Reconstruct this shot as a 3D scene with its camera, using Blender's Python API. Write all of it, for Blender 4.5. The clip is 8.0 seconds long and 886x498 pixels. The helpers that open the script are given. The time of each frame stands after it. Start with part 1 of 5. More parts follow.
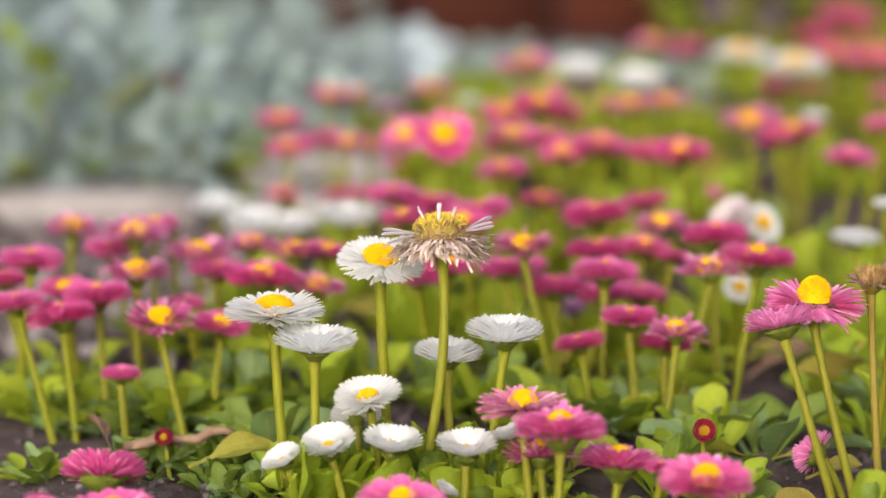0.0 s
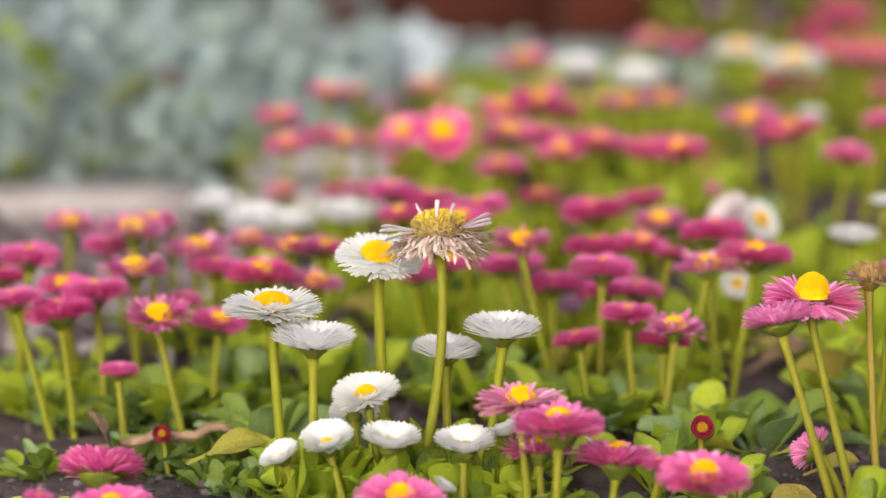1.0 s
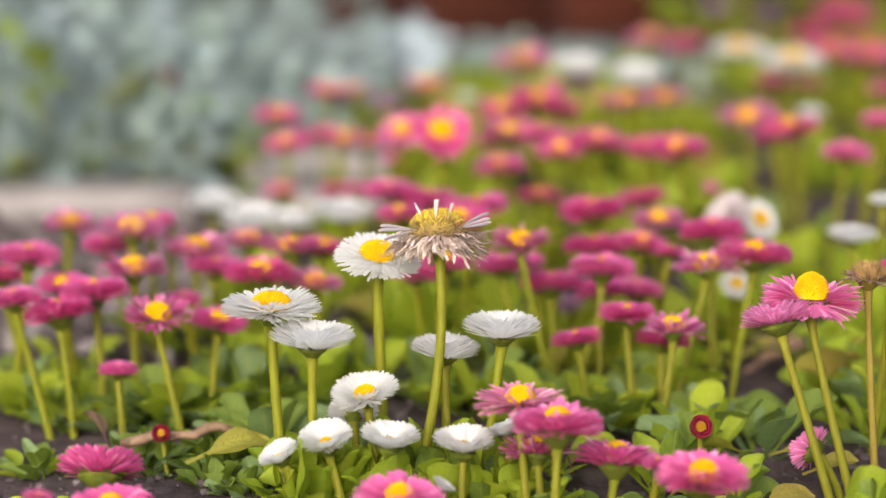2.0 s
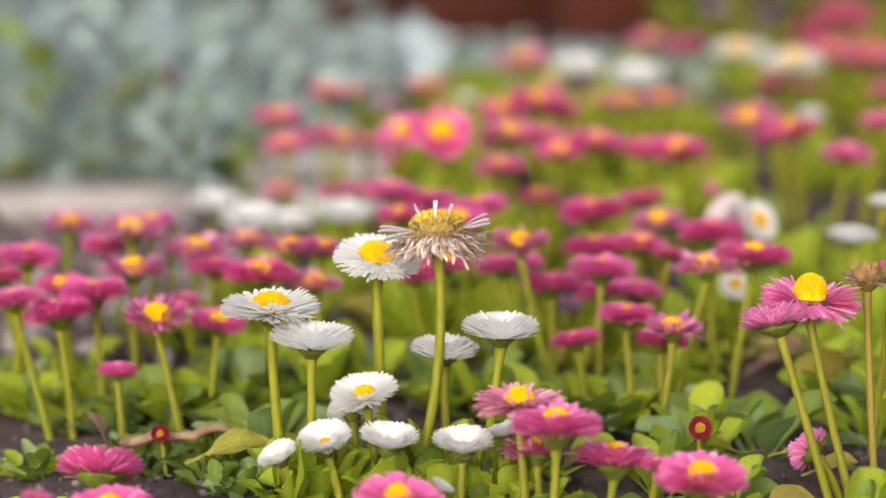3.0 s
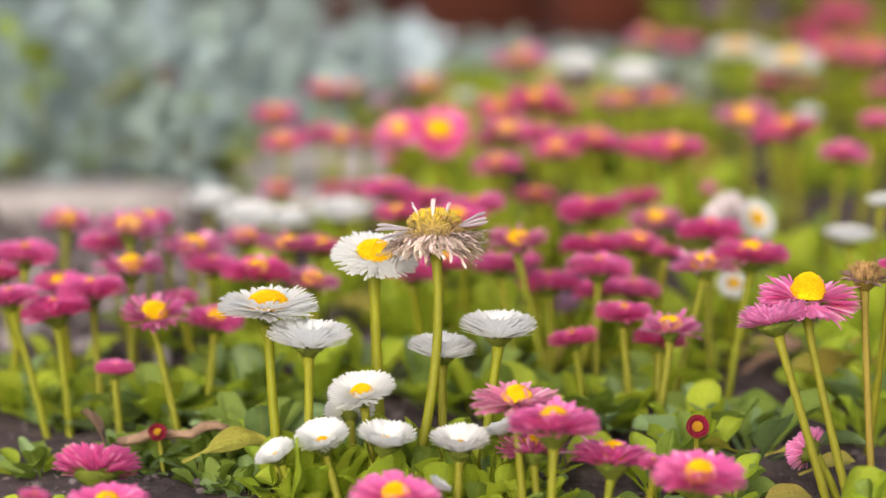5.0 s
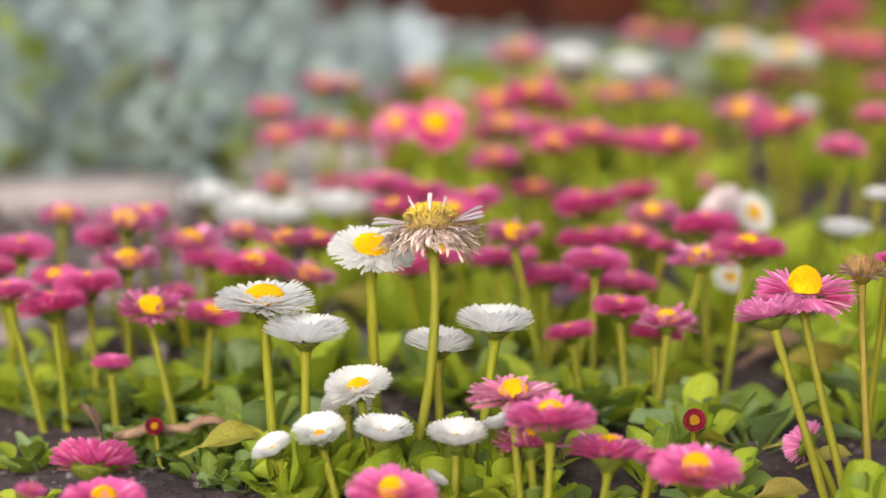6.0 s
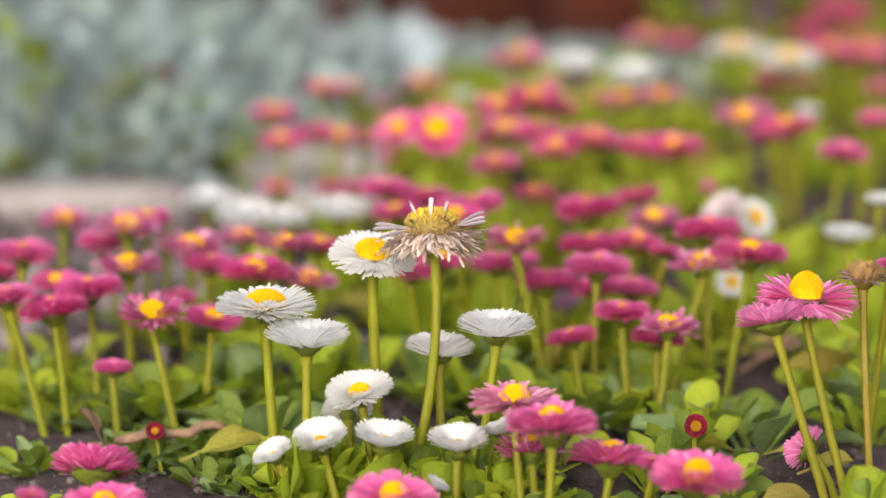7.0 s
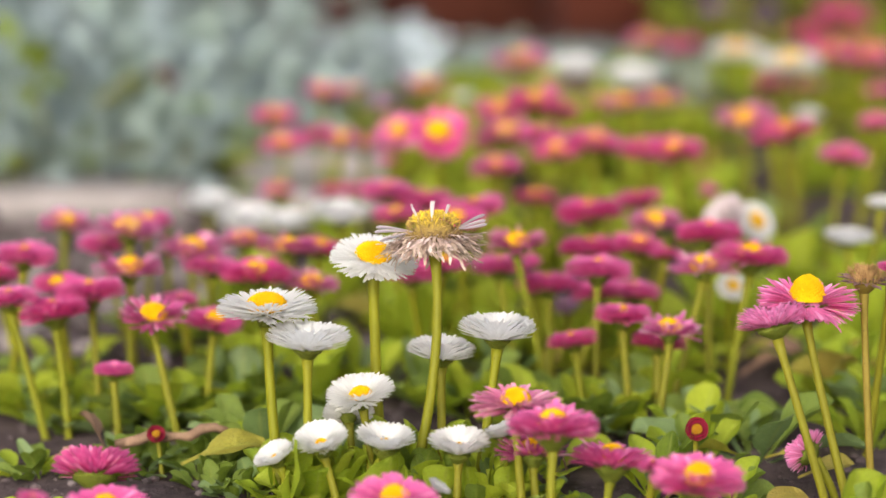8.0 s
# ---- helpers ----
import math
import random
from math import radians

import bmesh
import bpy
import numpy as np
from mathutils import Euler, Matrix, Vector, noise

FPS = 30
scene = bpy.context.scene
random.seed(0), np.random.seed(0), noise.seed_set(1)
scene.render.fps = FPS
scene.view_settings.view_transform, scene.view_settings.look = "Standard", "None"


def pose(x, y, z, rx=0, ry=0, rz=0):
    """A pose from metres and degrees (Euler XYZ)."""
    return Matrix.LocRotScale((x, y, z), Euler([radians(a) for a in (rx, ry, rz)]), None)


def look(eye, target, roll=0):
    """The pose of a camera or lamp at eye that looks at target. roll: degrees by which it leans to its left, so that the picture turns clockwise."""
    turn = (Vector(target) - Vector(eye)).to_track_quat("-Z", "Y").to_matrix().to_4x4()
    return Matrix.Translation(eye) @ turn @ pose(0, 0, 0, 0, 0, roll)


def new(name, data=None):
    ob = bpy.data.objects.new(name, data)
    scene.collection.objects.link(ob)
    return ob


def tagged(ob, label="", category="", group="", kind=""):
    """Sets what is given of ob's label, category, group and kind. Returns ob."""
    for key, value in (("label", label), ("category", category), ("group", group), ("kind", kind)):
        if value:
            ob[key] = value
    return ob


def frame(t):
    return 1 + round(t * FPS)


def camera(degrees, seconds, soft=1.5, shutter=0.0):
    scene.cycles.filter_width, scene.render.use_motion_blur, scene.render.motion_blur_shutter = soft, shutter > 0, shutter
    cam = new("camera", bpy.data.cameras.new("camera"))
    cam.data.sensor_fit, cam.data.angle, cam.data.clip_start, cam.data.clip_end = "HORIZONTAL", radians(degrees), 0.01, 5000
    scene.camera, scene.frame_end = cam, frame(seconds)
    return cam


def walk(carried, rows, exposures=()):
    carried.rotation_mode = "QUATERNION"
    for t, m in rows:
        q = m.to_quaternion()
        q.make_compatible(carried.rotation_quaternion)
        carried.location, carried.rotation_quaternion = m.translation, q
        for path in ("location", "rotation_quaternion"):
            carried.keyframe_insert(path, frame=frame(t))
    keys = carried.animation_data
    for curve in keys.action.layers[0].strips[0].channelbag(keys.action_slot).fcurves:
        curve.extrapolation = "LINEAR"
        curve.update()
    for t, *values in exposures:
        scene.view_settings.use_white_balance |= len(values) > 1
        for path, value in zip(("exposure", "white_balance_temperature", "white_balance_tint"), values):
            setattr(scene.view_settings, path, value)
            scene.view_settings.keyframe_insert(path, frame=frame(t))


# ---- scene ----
# A bed of English daisies, seen from close by with a long lens.
cam = camera(20.0, 8.0, soft=1.5)
cam.data.dof.use_dof = True
cam.data.dof.focus_distance = 0.81
cam.data.dof.aperture_fstop = 4.9
cam.data.dof.aperture_blades = 0
walk(cam, [
    (0, pose(0.00000, 0.00000, 0.24000, 78.7924, 0, 0) @ pose(0, 0, 0, 0.0000, -0.0000, -0.0000)),
    (0.5, pose(-0.00004, -0.00057, 0.24023, 78.7924, 0, 0) @ pose(0, 0, 0, -0.0464, -0.0231, 0.0048)),
    (1, pose(0.00009, -0.00024, 0.24004, 78.7924, 0, 0) @ pose(0, 0, 0, -0.0769, -0.0381, -0.0043)),
    (1.5, pose(0.00006, -0.00023, 0.24010, 78.7924, 0, 0) @ pose(0, 0, 0, -0.0993, -0.0563, -0.0065)),
    (1.7, pose(0.00013, -0.00026, 0.24014, 78.7924, 0, 0) @ pose(0, 0, 0, -0.0986, -0.0534, -0.0015)),
    (2.8, pose(0.00072, -0.00049, 0.24045, 78.7924, 0, 0) @ pose(0, 0, 0, -0.0927, -0.0298, 0.0383)),
    (3, pose(0.00079, -0.00052, 0.24049, 78.7924, 0, 0) @ pose(0, 0, 0, -0.0919, -0.0269, 0.0433)),
    (3.5, pose(0.00057, 0.00009, 0.24051, 78.7924, 0, 0) @ pose(0, 0, 0, -0.0685, -0.0375, 0.0282)),
    (4, pose(0.00093, -0.00032, 0.24035, 78.7924, 0, 0) @ pose(0, 0, 0, -0.0593, -0.0281, 0.0293)),
    (4.5, pose(0.00059, -0.00039, 0.24042, 78.7924, 0, 0) @ pose(0, 0, 0, -0.0763, -0.0628, 0.1153)),
    (4.7, pose(0.00049, -0.00041, 0.24044, 78.7924, 0, 0) @ pose(0, 0, 0, -0.0814, -0.0732, 0.1411)),
    (5.8, pose(0.00087, -0.00016, 0.24026, 78.7924, 0, 0) @ pose(0, 0, 0, -0.2564, -0.1629, 0.0718)),
    (6, pose(0.00087, -0.00016, 0.24026, 78.7924, 0, 0) @ pose(0, 0, 0, -0.2526, -0.1526, 0.0718)),
    (6.5, pose(0.00074, 0.00045, 0.24076, 78.7924, 0, 0) @ pose(0, 0, 0, -0.2336, -0.1421, 0.1224)),
    (7, pose(0.00099, 0.00052, 0.24080, 78.7924, 0, 0) @ pose(0, 0, 0, -0.1839, -0.1126, 0.1448)),
    (7.5, pose(0.00037, 0.00048, 0.24082, 78.7924, 0, 0) @ pose(0, 0, 0, -0.1543, -0.1392, 0.1780)),
    (8, pose(0.00062, 0.00054, 0.24080, 78.7924, 0, 0) @ pose(0, 0, 0, -0.1138, -0.1124, 0.1852)),
])

# ---- light: bright overcast sky, broad soft sun from above and behind the eye ----
world = bpy.data.worlds.new("world")
scene.world = world
world.use_nodes = True
wn, wl = world.node_tree.nodes, world.node_tree.links
sky = wn.new("ShaderNodeTexSky")
sky.sky_type = "NISHITA"
sky.sun_disc = False
sky.sun_elevation, sky.sun_rotation = radians(29), radians(198)
sky.air_density, sky.dust_density, sky.ozone_density = 1.0, 6.0, 1.0
sky_soft = wn.new("ShaderNodeHueSaturation")
sky_soft.inputs["Saturation"].default_value = 0.55
wl.new(sky.outputs[0], sky_soft.inputs["Color"])
wl.new(sky_soft.outputs[0], wn["Background"].inputs[0])
wn["Background"].inputs[1].default_value = 0.18
sun = new("sun", bpy.data.lights.new("sun", "SUN"))
sun.data.energy, sun.data.angle, sun.data.color = 0.9, radians(60), (1.0, 0.97, 0.92)
sun.matrix_world = look((-0.97, -2.1, 1.75), (0, 0.9, 0))
scene.view_settings.exposure = 0.75


# ---- materials ----
def base_mat(name):
    m = bpy.data.materials.new(name)
    m.use_nodes = True
    nt = m.node_tree
    return m, nt, nt.nodes, nt.links, nt.nodes["Principled BSDF"]


def ramp(nodes, stops):
    r = nodes.new("ShaderNodeValToRGB")
    el = r.color_ramp.elements
    while len(el) < len(stops):
        el.new(0.5)
    for e, (p, c) in zip(el, stops):
        e.position, e.color = p, (*c, 1)
    return r


def noise_node(nodes, links, scale, detail=3.0, rough=0.55, coord="Object", stretch=None):
    tc = nodes.new("ShaderNodeTexCoord")
    n = nodes.new("ShaderNodeTexNoise")
    n.inputs["Scale"].default_value, n.inputs["Detail"].default_value = scale, detail
    n.inputs["Roughness"].default_value = rough
    if stretch:
        mp = nodes.new("ShaderNodeMapping")
        mp.inputs["Scale"].default_value = stretch
        links.new(tc.outputs[coord], mp.inputs[0])
        links.new(mp.outputs[0], n.inputs["Vector"])
    else:
        links.new(tc.outputs[coord], n.inputs["Vector"])
    return n


def mix(nodes, links, fac, a, b, mode="MIX"):
    m = nodes.new("ShaderNodeMix")
    m.data_type, m.blend_type = "RGBA", mode
    for sock, v in ((m.inputs[0], fac), (m.inputs[6], a), (m.inputs[7], b)):
        if isinstance(v, bpy.types.NodeSocket):
            links.new(v, sock)
        elif isinstance(v, tuple):
            sock.default_value = (*v, 1)
        else:
            sock.default_value = v
    return m.outputs[2]


def bump(nodes, links, p, height, strength, distance):
    b = nodes.new("ShaderNodeBump")
    b.inputs["Strength"].default_value, b.inputs["Distance"].default_value = strength, distance
    links.new(height, b.inputs["Height"])
    links.new(b.outputs[0], p.inputs["Normal"])


def see_through(nodes, links, p, colour, amount):
    """Thin tissue: part of the light goes through."""
    tr = nodes.new("ShaderNodeBsdfTranslucent")
    links.new(colour, tr.inputs[0])
    ms = nodes.new("ShaderNodeMixShader")
    ms.inputs[0].default_value = amount
    links.new(p.outputs[0], ms.inputs[1])
    links.new(tr.outputs[0], ms.inputs[2])
    links.new(ms.outputs[0], nodes["Material Output"].inputs[0])


def petal_mat(name, root, mid, tip, other, through_light=0.3, vary=0.35, streak=0.3, pale=None, pale_part=0.5):
    """Petal tissue: colour runs from root to tip along the UV, with fine streaks and a shade of its own for each flower."""
    m, nt, n, l, p = base_mat(name)
    tc = n.new("ShaderNodeTexCoord")
    sep = n.new("ShaderNodeSeparateXYZ")
    l.new(tc.outputs["UV"], sep.inputs[0])
    r = ramp(n, [(0.0, root), (0.45, mid), (1.0, tip)])
    l.new(sep.outputs[1], r.inputs[0])
    info = n.new("ShaderNodeObjectInfo")
    geo = n.new("ShaderNodeNewGeometry")
    add = n.new("ShaderNodeMath")
    add.operation = "MULTIPLY"
    l.new(info.outputs["Random"], add.inputs[0])
    add.inputs[1].default_value = vary
    c = mix(n, l, add.outputs[0], r.outputs[0], other)
    if pale:
        few = ramp(n, [(1.0 - pale_part, (0, 0, 0)), (1.0, (0.85, 0.85, 0.85))])
        l.new(geo.outputs["Random Per Island"], few.inputs[0])
        c = mix(n, l, few.outputs[0], c, pale)
    hs = n.new("ShaderNodeHueSaturation")
    mr = n.new("ShaderNodeMapRange")
    mr.inputs[3].default_value, mr.inputs[4].default_value = 1 - streak * 0.55, 1 + streak * 0.45
    l.new(geo.outputs["Random Per Island"], mr.inputs[0])
    l.new(mr.outputs[0], hs.inputs["Value"])
    l.new(c, hs.inputs["Color"])
    st = noise_node(n, l, 1.0, 2.0, 0.5, "UV", (26.0, 1.6, 1.0))
    c = mix(n, l, streak, hs.outputs[0], st.outputs[0], "OVERLAY")
    l.new(c, p.inputs["Base Color"])
    p.inputs["Roughness"].default_value = 0.55
    p.inputs["Specular IOR Level"].default_value = 0.12
    bump(n, l, p, st.outputs[0], streak, 0.0004)
    see_through(n, l, p, c, through_light)
    return m


WHITE = petal_mat("white_petal", (0.82, 0.82, 0.69), (0.845, 0.845, 0.83), (0.855, 0.855, 0.845), (0.845, 0.835, 0.83), 0.68, 0.3, 0.12)
BLUSH = petal_mat("blush_white_petal", (0.5, 0.36, 0.38), (0.58, 0.5, 0.5), (0.62, 0.56, 0.56), (0.56, 0.46, 0.47), 0.45, 0.3, 0.3)
PINK = petal_mat("pink_petal", (0.62, 0.09, 0.3), (0.76, 0.105, 0.38), (0.87, 0.27, 0.57), (0.72, 0.06, 0.29), 0.5, 0.8, 0.3, (0.94, 0.45, 0.66), 0.25)
PALE = petal_mat("pale_pink_petal", (0.74, 0.34, 0.5), (0.62, 0.1, 0.33), (0.76, 0.28, 0.52), (0.52, 0.05, 0.22), 0.42, 0.6, 0.45, (0.88, 0.62, 0.72), 0.32)
ORCHID = petal_mat("orchid_pink_petal", (0.72, 0.36, 0.58), (0.88, 0.3, 0.6), (0.92, 0.42, 0.7), (0.88, 0.2, 0.5), 0.55, 0.5, 0.42, (0.94, 0.58, 0.8), 0.3)
ROSE = petal_mat("rose_pink_petal", (0.7, 0.22, 0.42), (0.8, 0.13, 0.41), (0.88, 0.26, 0.55), (0.78, 0.09, 0.34), 0.46, 0.5, 0.4, (0.93, 0.5, 0.7), 0.25)
WINE = petal_mat("wine_red_petal", (0.3, 0.02, 0.05), (0.25, 0.015, 0.04), (0.28, 0.02, 0.05), (0.3, 0.02, 0.05), 0.15, 0.3, 0.1)
DUSTY = petal_mat("dusty_pink_petal", (0.74, 0.34, 0.46), (0.76, 0.26, 0.43), (0.84, 0.42, 0.56), (0.66, 0.16, 0.34), 0.45, 0.4, 0.4, (0.9, 0.62, 0.7), 0.3)
LILAC = petal_mat("lilac_petal", (0.55, 0.35, 0.55), (0.52, 0.24, 0.48), (0.55, 0.26, 0.5), (0.3, 0.16, 0.45), 0.3, 0.6)
SERE = petal_mat("withered_petal", (0.4, 0.29, 0.21), (0.6, 0.46, 0.38), (0.68, 0.55, 0.41), (0.56, 0.42, 0.4), 0.4, 0.3, 0.55, (0.8, 0.68, 0.68), 0.45)
DRY = petal_mat("dry_bract", (0.2, 0.13, 0.1), (0.19, 0.1, 0.12), (0.26, 0.17, 0.16), (0.15, 0.08, 0.09), 0.1, 0.3)
VIOLET = petal_mat("violet_petal", (0.1, 0.06, 0.22), (0.06, 0.05, 0.22), (0.09, 0.04, 0.18), (0.16, 0.04, 0.16), 0.2, 0.6)


def tissue(name, a, b, rough=0.5, scale=60.0, through_light=0.0, relief=0.0006, third=None, stretch=None, vary=0.5, gloss=0.2, speck=0.0):
    """A grown surface in two shades, mottled at two scales, each object a little of its own."""
    m, nt, n, l, p = base_mat(name)
    n1 = noise_node(n, l, scale, 4.0, 0.6, "Object", stretch)
    n2 = noise_node(n, l, scale * 6.0, 3.0, 0.6, "Object", stretch)
    r = ramp(n, [(0.3, a), (0.72, b)])
    l.new(n1.outputs[0], r.inputs[0])
    c = r.outputs[0]
    if third:
        info = n.new("ShaderNodeObjectInfo")
        mu = n.new("ShaderNodeMath")
        mu.operation = "MULTIPLY"
        mu.inputs[1].default_value = vary
        l.new(info.outputs["Random"], mu.inputs[0])
        c = mix(n, l, mu.outputs[0], c, third)
    c = mix(n, l, 0.3, c, n2.outputs[0], "OVERLAY")
    if speck:
        dots = noise_node(n, l, 1400.0, 1.0, 0.5)
        spot = ramp(n, [(0.7, (0, 0, 0)), (0.76, (speck, speck, speck))])
        l.new(dots.outputs[0], spot.inputs[0])
        c = mix(n, l, spot.outputs[0], c, (0.06, 0.035, 0.01))
    l.new(c, p.inputs["Base Color"])
    p.inputs["Roughness"].default_value = rough
    p.inputs["Specular IOR Level"].default_value = gloss
    bump(n, l, p, n2.outputs[0], 0.5, relief)
    if through_light:
        see_through(n, l, p, c, through_light)
    return m


YELLOW = tissue("yellow_florets", (0.84, 0.45, 0.003), (0.92, 0.62, 0.005), 0.6, 9.0, 0.1, 0.01, (0.86, 0.42, 0.005), None, 0.5, 0.1)
AMBER = tissue("amber_florets", (0.4, 0.19, 0.008), (0.5, 0.27, 0.012), 0.6, 6.0, 0.0, 0.01)
ORANGE = tissue("orange_florets", (0.66, 0.31, 0.006), (0.76, 0.4, 0.01), 0.6, 6.0, 0.0, 0.01)
def dome_mat():
    """Spent florets: olive-brown round the rim, still yellow on the crown, mottled."""
    m, nt, n, l, p = base_mat("fading_florets")
    tc = n.new("ShaderNodeTexCoord")
    sep = n.new("ShaderNodeSeparateXYZ")
    l.new(tc.outputs["Object"], sep.inputs[0])
    geo = n.new("ShaderNodeNewGeometry")
    add = n.new("ShaderNodeMath")
    add.operation = "MULTIPLY_ADD"
    l.new(geo.outputs["Random Per Island"], add.inputs[0])
    add.inputs[1].default_value = 0.22
    l.new(sep.outputs[2], add.inputs[2])
    r = ramp(n, [(0.12, (0.16, 0.1, 0.05)), (0.26, (0.32, 0.22, 0.06)), (0.36, (0.5, 0.35, 0.05)), (0.48, (0.8, 0.56, 0.03))])
    l.new(add.outputs[0], r.inputs[0])
    l.new(r.outputs[0], p.inputs["Base Color"])
    p.inputs["Roughness"].default_value = 0.7
    p.inputs["Specular IOR Level"].default_value = 0.1
    return m


OCHRE = dome_mat()
BROWN = tissue("dry_florets", (0.28, 0.15, 0.06), (0.6, 0.38, 0.16), 0.8, 6.0, 0.0, 0.01)
STEM = tissue("green_stem", (0.11, 0.12, 0.005), (0.19, 0.19, 0.008), 0.5, 90.0, 0.0, 0.0004, (0.14, 0.125, 0.012), (1, 1, 0.15), 0.7, 0.15, 0.5)
STEM_OLD = tissue("brown_stem", (0.13, 0.1, 0.012), (0.2, 0.15, 0.025), 0.6, 90.0, 0.0, 0.0004, (0.15, 0.1, 0.03), (1, 1, 0.15), 0.3, 0.15, 0.8)
CALYX = tissue("green_calyx", (0.08, 0.105, 0.01), (0.17, 0.19, 0.022), 0.6, 5.0, 0.15, 0.004)
def leaf_mat(name, a, b, third, through_light=0.4, rough=0.4, gloss=0.28):
    """Leaf tissue: mottled green, a paler midrib and side veins along the UV, a shade of its own for each leaf."""
    m, nt, n, l, p = base_mat(name)
    tc = n.new("ShaderNodeTexCoord")
    sep = n.new("ShaderNodeSeparateXYZ")
    l.new(tc.outputs["UV"], sep.inputs[0])
    off = n.new("ShaderNodeMath")
    off.operation = "SUBTRACT"
    l.new(sep.outputs[0], off.inputs[0])
    off.inputs[1].default_value = 0.5
    dist = n.new("ShaderNodeMath")
    dist.operation = "ABSOLUTE"
    l.new(off.outputs[0], dist.inputs[0])
    rib = ramp(n, [(0.0, (1, 1, 1)), (0.07, (0, 0, 0))])
    l.new(dist.outputs[0], rib.inputs[0])
    slant = n.new("ShaderNodeMath")
    slant.operation = "MULTIPLY_ADD"
    l.new(dist.outputs[0], slant.inputs[0])
    slant.inputs[1].default_value = -0.55
    l.new(sep.outputs[1], slant.inputs[2])
    wave = n.new("ShaderNodeMath")
    wave.operation = "PINGPONG"
    l.new(slant.outputs[0], wave.inputs[0])
    wave.inputs[1].default_value = 0.055
    vein = ramp(n, [(0.0, (1, 1, 1)), (0.012, (0, 0, 0))])
    l.new(wave.outputs[0], vein.inputs[0])
    n1 = noise_node(n, l, 3.0, 4.0, 0.6)
    n2 = noise_node(n, l, 22.0, 3.0, 0.6)
    r = ramp(n, [(0.3, a), (0.72, b)])
    l.new(n1.outputs[0], r.inputs[0])
    info = n.new("ShaderNodeObjectInfo")
    c = mix(n, l, info.outputs["Random"], r.outputs[0], third)
    c = mix(n, l, 0.3, c, n2.outputs[0], "OVERLAY")
    pale = n.new("ShaderNodeMath")
    pale.operation = "MULTIPLY_ADD"
    l.new(vein.outputs[0], pale.inputs[0])
    pale.inputs[1].default_value = 0.2
    l.new(rib.outputs[0], pale.inputs[2])
    half = n.new("ShaderNodeMath")
    half.operation = "MULTIPLY"
    l.new(pale.outputs[0], half.inputs[0])
    half.inputs[1].default_value = 0.4
    c = mix(n, l, half.outputs[0], c, (0.3, 0.33, 0.07))
    l.new(c, p.inputs["Base Color"])
    p.inputs["Roughness"].default_value = rough
    p.inputs["Specular IOR Level"].default_value = gloss
    bump(n, l, p, n2.outputs[0], 0.35, 0.02)
    see_through(n, l, p, c, through_light)
    return m


LEAF = leaf_mat("green_leaf", (0.19, 0.285, 0.021), (0.345, 0.44, 0.028), (0.41, 0.48, 0.04), 0.5)
LEAF_DEEP = leaf_mat("deep_green_leaf", (0.06, 0.105, 0.008), (0.155, 0.215, 0.02), (0.2, 0.27, 0.05), 0.4)
# Green leaf with the sky's pale bluish sheen mixed into its base colour.
LEAF_SKY_SHEEN = leaf_mat("sky_sheen_leaf", (0.1, 0.17, 0.045), (0.18, 0.26, 0.085), (0.22, 0.3, 0.12), 0.35, 0.33, 0.45)
LEAF_YELLOW = leaf_mat("yellowing_leaf", (0.22, 0.21, 0.022), (0.32, 0.3, 0.04), (0.26, 0.2, 0.04), 0.3)
SILVER = tissue("felted_silver_leaf", (0.31, 0.39, 0.41), (0.41, 0.49, 0.54), 0.85, 30.0, 0.35, 0.001, (0.29, 0.37, 0.29), None, 0.8)
SILVER_PALE = tissue("pale_felted_leaf", (0.42, 0.5, 0.54), (0.55, 0.62, 0.66), 0.85, 30.0, 0.1, 0.001)
SOIL = tissue("dark_soil", (0.018, 0.012, 0.013), (0.095, 0.068, 0.068), 0.95, 70.0, 0.0, 0.004, None)
def crumb_mat(name, a, b, c2, d):
    """Clods and grit: each crumb has its own shade, from wet-dark to dry and pale."""
    m, nt, n, l, p = base_mat(name)
    geo = n.new("ShaderNodeNewGeometry")
    r = ramp(n, [(0.0, a), (0.55, b), (0.85, c2), (1.0, d)])
    l.new(geo.outputs["Random Per Island"], r.inputs[0])
    n2 = noise_node(n, l, 400.0)
    c = mix(n, l, 0.5, r.outputs[0], n2.outputs[0], "OVERLAY")
    l.new(c, p.inputs["Base Color"])
    p.inputs["Roughness"].default_value = 0.95
    bump(n, l, p, n2.outputs[0], 0.6, 0.001)
    return m


CRUMB = crumb_mat("soil_crumb", (0.018, 0.012, 0.012), (0.07, 0.05, 0.05), (0.085, 0.063, 0.063), (0.11, 0.088, 0.088))
PEBBLE = crumb_mat("pebble", (0.045, 0.033, 0.032), (0.1, 0.08, 0.078), (0.2, 0.17, 0.165), (0.36, 0.32, 0.31))
STONE = tissue("pale_stone", (0.1, 0.088, 0.088), (0.36, 0.33, 0.325), 0.85, 30.0, 0.0, 0.002, (0.22, 0.19, 0.18))
BARK = tissue("dead_twig", (0.11, 0.065, 0.042), (0.27, 0.17, 0.11), 0.85, 160.0, 0.0, 0.001)
RUST = tissue("red_brown_wood", (0.08, 0.022, 0.014), (0.17, 0.045, 0.026), 0.7, 8.0, 0.0, 0.002, (0.06, 0.03, 0.018), (1, 1, 6), 0.6)


# ---- mesh helpers ----
def solid(name, bm, material):
    me = bpy.data.meshes.new(name)
    bm.to_mesh(me)
    bm.free()
    me.materials.append(material)
    for poly in me.polygons:
        poly.use_smooth = True
    return me


def part(name, me, parent, m=None, label=""):
    """One mesh object under a thing, at the pose m in the thing's space."""
    ob = new(name, me)
    ob.parent = parent
    if m is not None:
        ob.matrix_local = m
    return tagged(ob, label)


